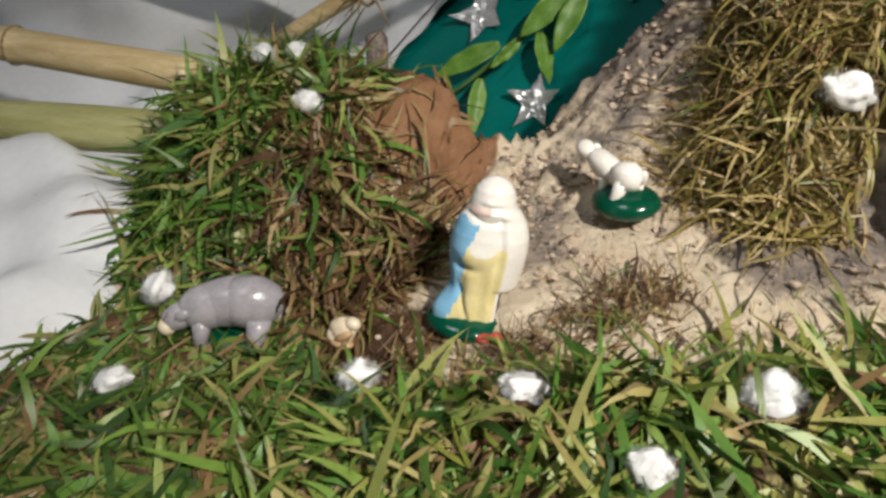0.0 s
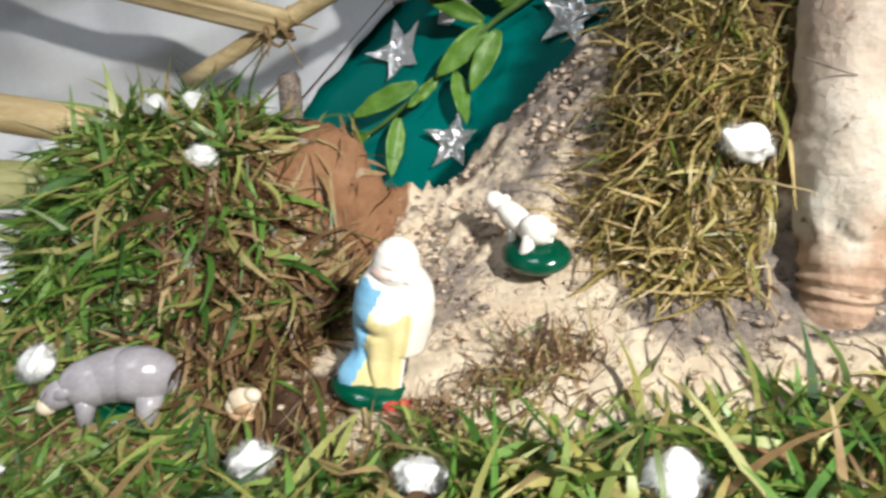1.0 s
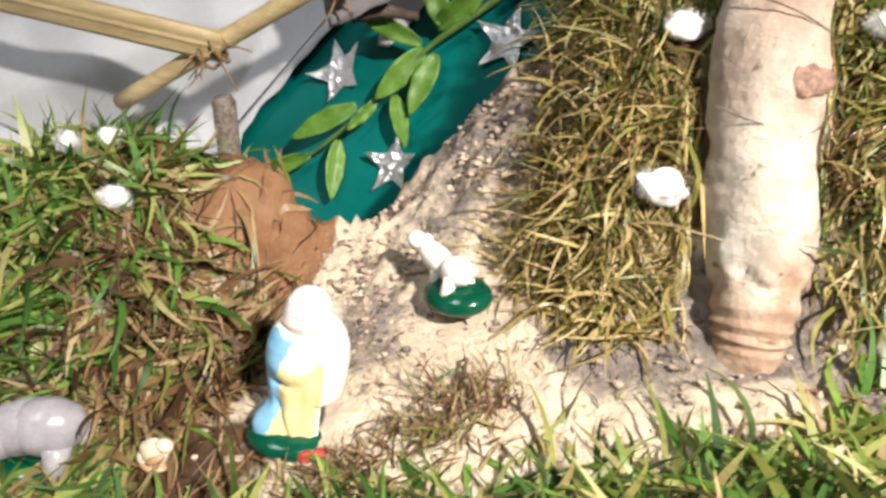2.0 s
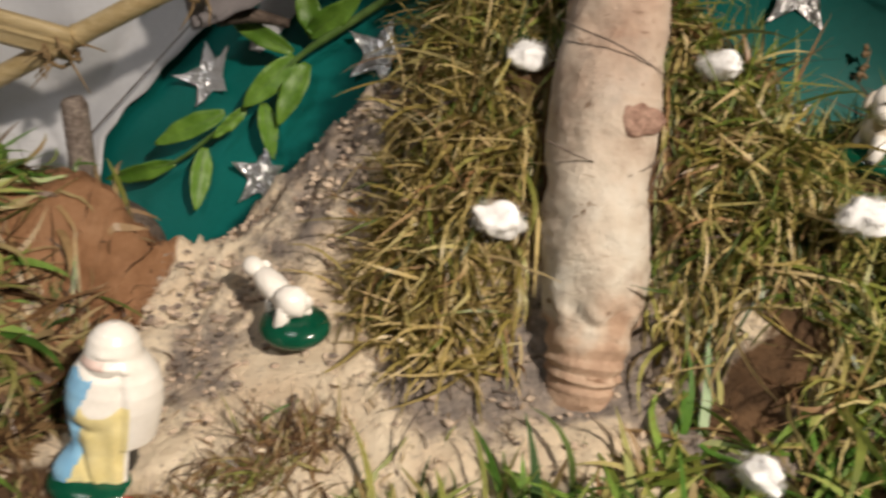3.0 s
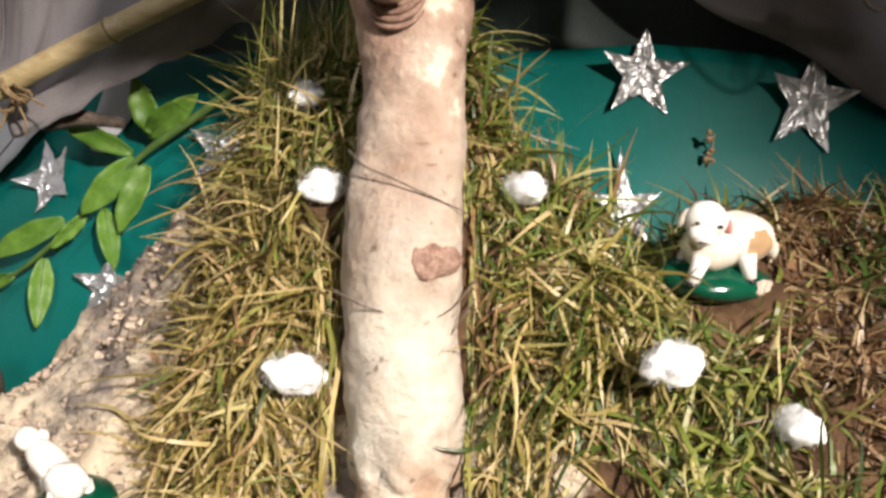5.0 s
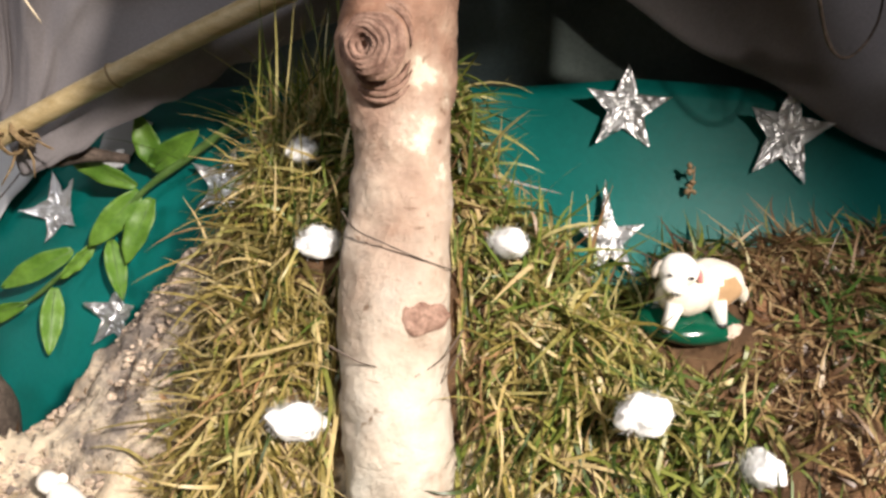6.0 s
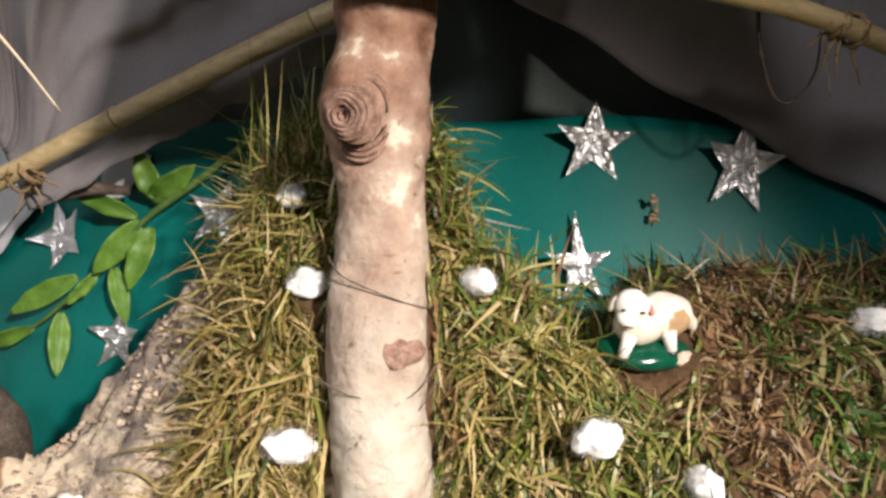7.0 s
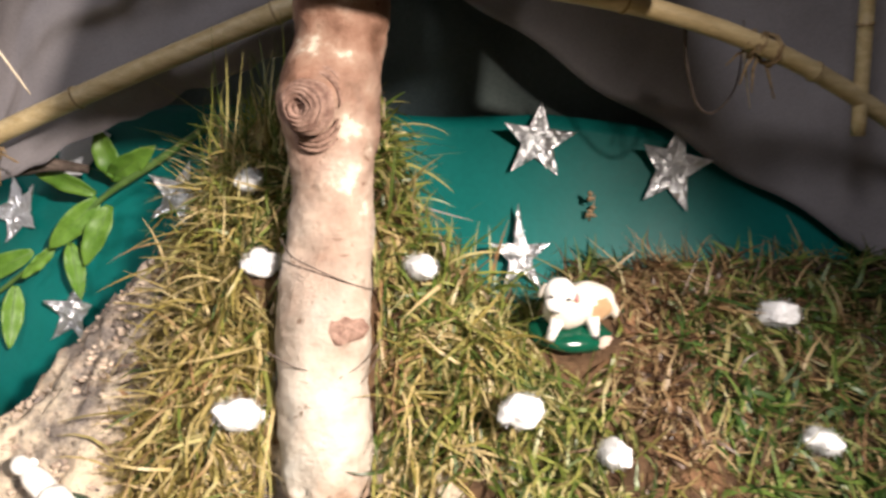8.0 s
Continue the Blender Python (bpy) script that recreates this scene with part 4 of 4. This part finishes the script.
bamboo_pole((-0.24, 0.985, 0.20), (0.45, 0.765, 0.635), 0.0115, BAMBOO, "thin dry bamboo pole slanting before the cloth", (0.22, 0.56, 0.85), 0.012)
bamboo_pole((-0.62, 0.90, 0.375), (-0.095, 0.93, 0.292), 0.019, BAMBOO, "split dry bamboo cane tied to a slanting pole", (0.35,), 0.0, True)
bamboo_pole((-0.72, 0.76, 0.23), (-0.245, 0.695, 0.208), 0.019, BAMBOO, "dry yellow bamboo cane resting on the turf", (0.56,))
bamboo_pole((-0.72, 0.70, 0.135), (-0.255, 0.672, 0.152), 0.024, BAMBOO_GREEN, "thick green bamboo cane ending at the turf", (0.4,))
bamboo_pole((0.40, 0.56, 0.635), (1.06, 0.48, 0.50), 0.0085, BAMBOO, "curved bamboo pole over the grey awning", (0.3, 0.6), 0.055)
bamboo_pole((0.862, 0.50, 0.555), (0.80, 0.53, 0.80), 0.0065, BAMBOO, "upright bamboo stick before the grey awning", (0.4,))


def twine_tie(at, along, radius, turns, seed):
    """Twine wound round crossing canes, with loose ends."""
    rnd = random.Random(seed)
    root = empty("twine_tie", at)
    d = Vector(along).normalized()
    u = d.orthogonal().normalized()
    w = d.cross(u)
    pts = []
    for i in range(turns * 14):
        a = 2 * math.pi * i / 14
        r = radius * (1 + 0.12 * rnd.uniform(-1, 1))
        pts.append(u * math.cos(a) * r + w * math.sin(a) * r + d * (0.011 * math.sin(i * 0.23) + 0.003 * rnd.uniform(-1, 1)))
    mesh_object("winding", *tube(pts, 0.0017, 6, 0.3), TWINE, root)
    for k in range(9):
        v = Vector((rnd.uniform(-1, 1), rnd.uniform(-0.7, 0.1), rnd.uniform(-1.2, 0.5))).normalized()
        p = v * radius
        bend = Vector((rnd.uniform(-1, 1), -0.2, -0.8)) * 0.012
        mesh_object("loose_end", *tube([p, p + v * 0.012 + bend * 0.3, p + v * 0.024 + bend * 1.2], [0.0015, 0.0013, 0.0006], 6), TWINE, root)
    return tagged(root, "hemp twine wound round bamboo canes", "twine")


twine_tie((-0.105, 0.935, 0.285), (0.8, -0.2, 0.5), 0.017, 7, 3)
twine_tie((0.045, 0.892, 0.381), (0.8, -0.2, 0.5), 0.0145, 6, 4)
twine_tie((0.74, 0.523, 0.62), (0.8, -0.1, -0.15), 0.012, 5, 5)


def bent_line(name, points, radius, mat, label, category):
    root = empty(name, points[0])
    o = Vector(points[0])
    line = [p - o for p in bezier_line(points, 6)]
    n = len(line)
    mesh_object("strand", *tube(line, [radius * (1 - 0.6 * i / n) for i in range(n)], 8, 0.15), mat, root)
    return tagged(root, label, category)


# small brown sprig and loose straws


def dry_sprig():
    s = Shape()
    o = Vector((0.690, backing_y(0.690, 0.42) - 0.010, 0.405))
    s.put(*tube([o, o + Vector((0.002, 0, 0.015)), o + Vector((-0.001, 0, 0.032))], [0.0011, 0.0009, 0.0006], 6), 0)
    rnd = random.Random(9)
    for k in range(9):
        c = o + Vector((rnd.uniform(-0.008, 0.008), rnd.uniform(-0.004, 0.002), rnd.uniform(0.004, 0.036)))
        s.ball(c, (0.0038, 0.0022, 0.0026), 0, (rnd.uniform(0, 90), rnd.uniform(0, 90), 0), 5, 8, 0.3)
    ob = s.make("dry_sprig", [PAINT_BROWN])
    return tagged(ob, "small dried brown flower sprig on the green sheet", "dried flower")


dry_sprig()
bent_line("straw", [(0.138, 0.455, 0.600), (0.157, 0.468, 0.567), (0.173, 0.479, 0.536)], 0.0011, PAINT_CREAM, "thin pale straw hanging before the grey cloth", "straw")
bent_line("straw", [(0.735, 0.545, 0.625), (0.750, 0.545, 0.595), (0.772, 0.55, 0.562)], 0.0012, PAINT_CREAM, "thin pale straw hanging before the awning", "straw")
bent_line("cord_loop", [(0.670, 0.55, 0.640), (0.682, 0.548, 0.600), (0.705, 0.546, 0.562), (0.728, 0.546, 0.556), (0.746, 0.548, 0.585), (0.735, 0.55, 0.640)], 0.0019, BARK_DARK, "dark cord loop hanging from the bamboo pole", "cord")


def boulder(name, at, size, mat, label, seed):
    bm = bmesh.new()
    bmesh.ops.create_icosphere(bm, subdivisions=4, radius=1)
    for v in bm.verts:
        d = v.co.normalized()
        r = 1 + 0.14 * noise.noise(d * 1.5 + Vector((seed, 0, 0))) + 0.04 * noise.noise(d * 5) + 0.015 * noise.noise(d * 14)
        v.co = Vector((d.x * size[0], d.y * size[1], d.z * size[2])) * r
    me = bpy.data.meshes.new(name)
    bm.to_mesh(me)
    bm.free()
    me.materials.append(mat)
    me.polygons.foreach_set("use_smooth", np.full(len(me.polygons), True))
    ob = new(name, me)
    ob.location = at
    return tagged(ob, label, "boulder")


boulder("boulder", (-0.05, 0.86, 0.055), (0.078, 0.07, 0.075), BARK_DARK, "dark rounded boulder behind the clay mound", 3)
verts, faces = tube([(-0.088, 0.93, 0.10), (-0.088, 0.928, 0.16), (-0.092, 0.925, 0.225), (-0.094, 0.924, 0.232)], [0.0165, 0.0155, 0.0155, 0.012], 18, 0.18)
tagged(mesh_object("wooden_stump", verts, faces, WEATHERED), "short weathered wooden post behind the turf", "post")
bent_line("dark_twig", [(0.06, 0.95, 0.345), (0.10, 0.945, 0.352), (0.145, 0.945, 0.348)], 0.013, BARK_DARK, "dark woody twig under a bamboo tie", "twig")
bent_line("dark_vine", [(0.331, 0.530, 0.426), (0.336, 0.501, 0.4235), (0.352, 0.4850, 0.420), (0.372, 0.4788, 0.413), (0.392, 0.4832, 0.4045), (0.405, 0.500, 0.396), (0.411, 0.530, 0.390)], 0.0007, BARK_DARK, "thin dark vine across the trunk", "vine")
for line in ([(0.412, 0.487, 0.356), (0.392, 0.464, 0.348), (0.372, 0.4550, 0.341)], [(0.411, 0.480, 0.346), (0.397, 0.465, 0.336), (0.385, 0.4570, 0.325)], [(0.320, 0.478, 0.353), (0.336, 0.464, 0.349), (0.348, 0.4590, 0.347)]):
    bent_line("grass_stalk", line, 0.0007, BARK_DARK, "thin dark grass stalk bent across the trunk", "grass stalk")


def paper_patch():
    m = sheet_pose(0.117, 0.345, 0.004, -12)
    pts = [(-0.03, 0.045), (0.045, 0.05), (0.035, 0.0), (0.02, -0.045), (0.0, -0.05), (-0.02, -0.01)]
    n = len(pts)
    verts = [Vector((a, b, 0)) for a, b in pts] + [Vector((a, b, 0.001)) for a, b in pts]
    faces = [tuple(range(n - 1, -1, -1)), tuple(range(n, 2 * n))] + [(i, (i + 1) % n, n + (i + 1) % n, n + i) for i in range(n)]
    ob = mesh_object("paper_scrap", verts, faces, PAPER, smooth=False)
    ob.matrix_world = m
    return tagged(ob, "torn scrap of white paper on the green sheet", "paper scrap")


paper_patch()

# ---- clods on the bare slope ----


def clods():
    rng = np.random.default_rng(5)
    verts, faces = [], []
    bm = bmesh.new()
    bmesh.ops.create_icosphere(bm, subdivisions=1, radius=1)
    base = [v.co.copy() for v in bm.verts]
    tris = [tuple(v.index for v in f.verts) for f in bm.faces]
    bm.free()
    made = 0
    while made < 3400:
        x, y = rng.uniform(-0.02, 0.42), rng.uniform(0.36, 0.74)
        d = float(hill_distance(np.array(x), np.array(y)))
        if d > 0.02 or rng.random() > 0.08 + 0.92 * float(smooth(-0.30, -0.12, d) * smooth(0.50, 0.60, y)) + 0.6 * math.exp(-((x - 0.1) / 0.06) ** 2 - ((y - 0.53) / 0.08) ** 2):
            continue
        if float(clump_radius(x, y)) < 1.08:
            continue
        size = 0.0007 + 0.0034 * rng.random() ** 5
        at = on_ground(x, y, size * 0.15)
        k = len(verts)
        off = Vector((made * 1.3, 0, 0))
        verts += [at + Vector((v.x * 1.25, v.y, v.z * 0.7)) * size * (1 + 0.9 * noise.noise(v * 1.7 + off)) for v in base]
        faces += [tuple(i + k for i in f) for f in tris]
        made += 1
    return tagged(mesh_object("earth_crumbs", verts, faces, SOIL_CLOD, smooth=False), "crumbs of pale earth on the bare slope", "earth crumbs", kind="stuff")


clods()

# ---- grass ----
CLEAR = [(0.568, 0.456, 0.026), (0.167, 0.52, 0.04), (0.056, 0.44, 0.036), (-0.14, 0.455, 0.018), (0.366, 0.43, 0.046)] + [(t[0], t[1] - 0.008, t[3] * 0.85) for t in TUFTS]


BODIES = [(0.566, 0.466, 0.40, 0.034), (0.574, 0.452, 0.385, 0.036), (0.056, 0.445, 0.13, 0.028), (0.06, 0.445, 0.18, 0.026), (0.167, 0.52, 0.20, 0.034), (-0.143, 0.452, 0.094, 0.022), (-0.115, 0.452, 0.092, 0.022), (-0.175, 0.452, 0.09, 0.016)] + [(t[0], t[1] - 0.004, t[2] + 0.004, t[3] * 0.9) for t in TUFTS] + [(t[0], t[1] - 0.020, t[2] + 0.014, t[3] * 0.8) for t in TUFTS]


def grass(name, label, mat, count, box, weight, length, width, seed, lift=(10, 60), curl=(30, 110), down=0.3, kinked=0.0):
    """Many curved blades rooted where weight(x, y) allows."""
    rng = np.random.default_rng(seed)
    roots = np.zeros((0, 2))
    while len(roots) < count:
        p = np.c_[rng.uniform(box[0], box[1], 4000), rng.uniform(box[2], box[3], 4000)]
        keep = rng.random(4000) < weight(p[:, 0], p[:, 1])
        for cx, cy, r in CLEAR:
            keep &= np.hypot(p[:, 0] - cx, p[:, 1] - cy) > r
        roots = np.r_[roots, p[keep]]
    roots = roots[:count]
    x, y = roots[:, 0], roots[:, 1]
    e = 0.004
    gx = (ground_z(x + e, y) - ground_z(x - e, y)) / (2 * e)
    gy = (ground_z(x, y + e) - ground_z(x, y - e)) / (2 * e)
    fall = np.arctan2(-gy, -gx)
    steep = np.clip(np.hypot(gx, gy), 0, 2.2)
    # tufts: neighbours lean alike
    tuft = np.array([noise.noise(Vector((a * 26, b * 26, seed))) for a, b in roots]) * 5.0
    rand = rng.uniform(-math.pi, math.pi, count) + 0.25 * tuft
    flat = 1 / np.sqrt(1 + steep ** 2)
    uphill = -np.exp(1j * fall)
    along = np.cos(rand) * 1j * uphill + np.sin(rand) * flat * uphill
    along = along + down * steep * np.exp(1j * fall)
    az = np.angle(along)
    ln = length[0] + (length[1] - length[0]) * rng.random(count) ** 1.7
    w = width * rng.uniform(0.6, 1.3, count)
    e0 = np.radians(rng.uniform(lift[0], lift[1], count)) + np.arctan(np.clip(gx * np.cos(az) + gy * np.sin(az), -0.75, 0.75))
    bend = np.radians(rng.uniform(curl[0], curl[1], count))
    side_bend = rng.normal(0, 1.0, count)
    kink = np.where(rng.random(count) < kinked, rng.normal(0, 1.1, count), 0.0)
    kink_at = rng.uniform(0.3, 0.8, count)
    twist = rng.normal(0, 0.7, count)
    seg = 6
    px, py = x.copy(), y.copy()
    pz = ground_z(x, y) - 0.004
    pts = np.zeros((count, seg + 1, 2, 3))
    for s in range(seg + 1):
        t = s / seg
        el = e0 - bend * t
        a = az + side_bend * t + kink * (t > kink_at)
        if s:
            px = px + np.cos(a) * np.cos(el) * ln / seg
            py = py + np.sin(a) * np.cos(el) * ln / seg
            pz = pz + np.sin(el) * ln / seg
            floor = ground_z(px, py) + 0.0015 + 0.002 * rng.random(count)
            pz = np.maximum(pz, floor)
        hw = w * (1 - t ** 2.2) * (0.75 + 0.25 * min(1, t * 4)) + 0.0001
        sx, sy = -np.sin(a) * np.cos(twist), np.cos(a) * np.cos(twist)
        sz = np.sin(twist)
        for q, g in ((0, -1), (1, 1)):
            pts[:, s, q, 0] = px + g * hw * sx
            pts[:, s, q, 1] = py + g * hw * sy
            pts[:, s, q, 2] = pz + g * hw * sz
    # no blade grows through the trunk or a thing on the turf
    mid = pts.mean(axis=2)
    ax = np.interp(mid[..., 2], [0.14, 0.195, 0.294, 0.375, 0.54, 0.68], [0.366, 0.366, 0.369, 0.368, 0.372, 0.376])
    ay = np.interp(mid[..., 2], [0.14, 0.195, 0.294, 0.375, 0.54, 0.68], [0.416, 0.43, 0.474, 0.508, 0.562, 0.60])
    ok = (np.hypot(mid[..., 0] - ax, mid[..., 1] - ay) > 0.040).all(axis=1)
    ok &= rng.random(count) > 0.97 * smooth(0.35, 0.75, gully(mid[:, 2:, 0], mid[:, 2:, 1]).max(axis=1)) * (mat is not GRASS_DRY)
    for cx, cy, cz, r in BODIES:
        ok &= ((mid[..., 0] - cx) ** 2 + (mid[..., 1] - cy) ** 2 + (mid[..., 2] - cz) ** 2 > r * r).all(axis=1)
    pts, count = pts[ok], int(ok.sum())
    verts = pts.reshape(-1, 3)
    k = np.arange(count)[:, None] * (2 * (seg + 1)) + 2 * np.arange(seg)[None, :]
    quads = np.stack([k, k + 1, k + 3, k + 2], axis=-1).reshape(-1, 4)
    me = bpy.data.meshes.new(name)
    me.vertices.add(len(verts))
    me.vertices.foreach_set("co", verts.astype(np.float32).ravel())
    me.loops.add(quads.size)
    me.loops.foreach_set("vertex_index", quads.astype(np.int32).ravel())
    me.polygons.add(len(quads))
    me.polygons.foreach_set("loop_start", np.arange(0, quads.size, 4, dtype=np.int32))
    me.polygons.foreach_set("use_smooth", np.full(len(quads), True))
    me.update(calc_edges=True)
    me.materials.append(mat)
    return tagged(new(name, me), label, "grass", kind="stuff")


def hill_in(x, y):
    return smooth(0.0, 0.012, hill_distance(x, y)) * (1 - smooth(0.74, 0.80, y - 0.1 * smooth(0.22, 0.34, x)))


def bare_gully(x, y):
    return 1 - 0.94 * gully(x, y)


grass("olive_turf", "olive green grass blades on the bank", GRASS_OLIVE, 10500, (0.18, 0.66, 0.10, 0.80), lambda x, y: hill_in(x, y) * bare_gully(x, y) * (1 - 0.8 * smooth(0.56, 0.62, x)) * (1 - 0.4 * (1 - smooth(0.04, 0.11, hill_distance(x, y))) * (1 - smooth(0.34, 0.40, x))), (0.02, 0.085), 0.0016, 11, (0, 66), (0, 105), 0.08, 0.12)
grass("yellow_turf", "yellowed dry grass hanging over the bank foot", GRASS_YELLOW, 4600, (0.16, 0.50, 0.30, 0.72), lambda x, y: smooth(-0.016, 0.006, hill_distance(x, y)) * (1 - smooth(0.05, 0.12, hill_distance(x, y))) * (1 - 0.7 * smooth(0.36, 0.42, x)) * (1 - 0.65 * smooth(0.53, 0.62, y)), (0.024, 0.092), 0.0015, 12, (0, 70), (0, 110), 0.08, 0.1)
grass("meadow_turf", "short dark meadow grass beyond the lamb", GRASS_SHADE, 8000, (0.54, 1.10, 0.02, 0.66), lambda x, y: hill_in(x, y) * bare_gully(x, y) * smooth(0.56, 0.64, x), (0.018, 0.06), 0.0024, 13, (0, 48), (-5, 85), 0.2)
grass("tall_blades", "tall thin grass blades behind the trunk", GRASS_OLIVE, 150, (0.265, 0.36, 0.62, 0.76), lambda x, y: hill_in(x, y), (0.06, 0.15), 0.0011, 14, (60, 88), (5, 45), 0.0)
grass("dead_straws", "brown dead straws scattered on the bank", GRASS_DRY, 4200, (0.20, 1.0, 0.10, 0.72), lambda x, y: hill_in(x, y) * (0.35 + 0.3 * smooth(0.5, 0.6, x)), (0.02, 0.08), 0.001, 15, (0, 35), (-5, 40))


grass("straw_mat", "matted brown dead straw beside the lamb", GRASS_DRY, 2600, (0.57, 0.90, 0.25, 0.62), lambda x, y: hill_in(x, y) * np.maximum(0.4 * gully(x, y), np.exp(-((x - 0.70) / 0.05) ** 2 - ((y - 0.51) / 0.05) ** 2) + 0.06), (0.018, 0.06), 0.0014, 16, (0, 40), (-5, 60), 0.1)


def clump_in(x, y):
    mound = 1 - 0.99 * (1 - smooth(0.062, 0.082, np.hypot(x + 0.008, (y - 0.615) * 0.9)))
    return (1 - smooth(0.95, 1.05, clump_radius(x, y))) * mound


grass("fresh_turf", "fresh green grass on top of the turf clump", GRASS_FRESH, 4300, (-0.32, 0.02, 0.44, 0.80), lambda x, y: clump_in(x, y) * (1 - 0.85 * smooth(-0.075, -0.005, x + 0.3 * (0.58 - y))), (0.026, 0.09), 0.0033, 21, (0, 55), (0, 95), 0.1)
grass("dead_turf", "brown dead grass on the turf clump side", GRASS_DRY, 3000, (-0.30, 0.04, 0.42, 0.72), lambda x, y: clump_in(x, y) * smooth(-0.15, -0.04, x + 0.5 * (0.56 - y)), (0.024, 0.085), 0.0030, 22, (0, 45), (-5, 75), 0.1)


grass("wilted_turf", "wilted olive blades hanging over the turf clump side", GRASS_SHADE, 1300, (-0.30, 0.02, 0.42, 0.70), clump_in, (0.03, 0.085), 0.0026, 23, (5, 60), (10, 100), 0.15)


def front_in(x, y):
    edge = 0.395 - 0.13 * np.clip(x - 0.05, 0, 0.4) + 0.075 * (1 - smooth(-0.10, -0.02, x)) + 0.04 * smooth(0.35, 0.42, x)
    return (1 - 0.5 * smooth(0.32, 0.42, x)) * (1 - smooth(edge - 0.03, edge, y)) * smooth(-0.36, -0.26, x - 0.15 * (0.45 - y))


# The front grass turns darker to the left: shade put into blade colours.
grass("front_turf", "green grass in front of the statuettes", GRASS_FRESH, 3000, (-0.42, 0.52, 0.10, 0.46), lambda x, y: front_in(x, y) * (0.3 + 0.7 * smooth(-0.15, 0.12, x)), (0.024, 0.085), 0.0033, 31, (5, 60), (0, 90))
grass("front_olive_turf", "olive grass in front of the statuettes", GRASS_OLIVE, 2200, (-0.20, 0.52, 0.10, 0.46), lambda x, y: front_in(x, y) * smooth(-0.12, 0.10, x), (0.024, 0.08), 0.0028, 32, (5, 55), (0, 85))
grass("front_shaded_turf", "grass round the grey statuette, darkened to stand in for shade", GRASS_SHADE, 2300, (-0.42, 0.10, 0.10, 0.46), lambda x, y: front_in(x, y) * (1 - smooth(-0.12, 0.10, x)), (0.022, 0.075), 0.0027, 35, (0, 45), (0, 70))
grass("front_straws", "dead brown straws among the front grass", GRASS_DRY, 2600, (-0.42, 0.40, 0.10, 0.52), lambda x, y: np.maximum(front_in(x, y), 0.9 * np.exp(-((x + 0.03) / 0.09) ** 2 - ((y - 0.42) / 0.045) ** 2)), (0.02, 0.08), 0.0012, 33, (0, 40))
grass("sand_tufts", "sparse dry tufts rooted in the sand", GRASS_DRY, 620, (0.02, 0.34, 0.36, 0.46), lambda x, y: np.maximum(np.exp(-((x - 0.165) / 0.03) ** 2 - ((y - 0.42) / 0.022) ** 2), 1.0 * np.exp(-((x - 0.09) / 0.028) ** 2 - ((y - 0.398) / 0.012) ** 2)), (0.012, 0.045), 0.0009, 34, (20, 75), (10, 60))

grass("sand_litter", "short dry bits of grass strewn over the sand", GRASS_DRY, 260, (0.0, 0.42, 0.36, 0.66), lambda x, y: 1 - smooth(-0.02, 0.0, hill_distance(x, y)), (0.004, 0.02), 0.0006, 41, (0, 8), (0, 10), 0.0)


def paper_hem():
    pts = []
    for k in range(12):
        z = 0.11 + 0.30 * k / 11
        x = -0.105 + 0.78 * max(z - 0.14, 0) - 0.016
        pts.append((x, backing_y(x + 0.016, z) - 0.030 - 0.6 * 0.016, z))
    return bent_line("edge_cord", pts, 0.0014, BARK_DARK, "thin dark cord along the paper edge", "cord")


paper_hem()
bent_line("twig", [on_ground(0.150, 0.452, 0.002), on_ground(0.163, 0.455, 0.006), on_ground(0.176, 0.462, 0.002)], 0.0012, STEM, "small green sprig lying on the sand", "sprig")
bent_line("twig", [on_ground(0.168, 0.448, 0.001), on_ground(0.173, 0.456, 0.012), on_ground(0.171, 0.466, 0.002)], 0.0018, BARK_DARK, "small dark twig lying on the sand", "twig")
bent_line("twig", [on_ground(0.235, 0.402, 0.001), on_ground(0.242, 0.405, 0.02), on_ground(0.252, 0.409, 0.034)], 0.0009, BARK_DARK, "thin dry stalk standing in the sand", "stalk")
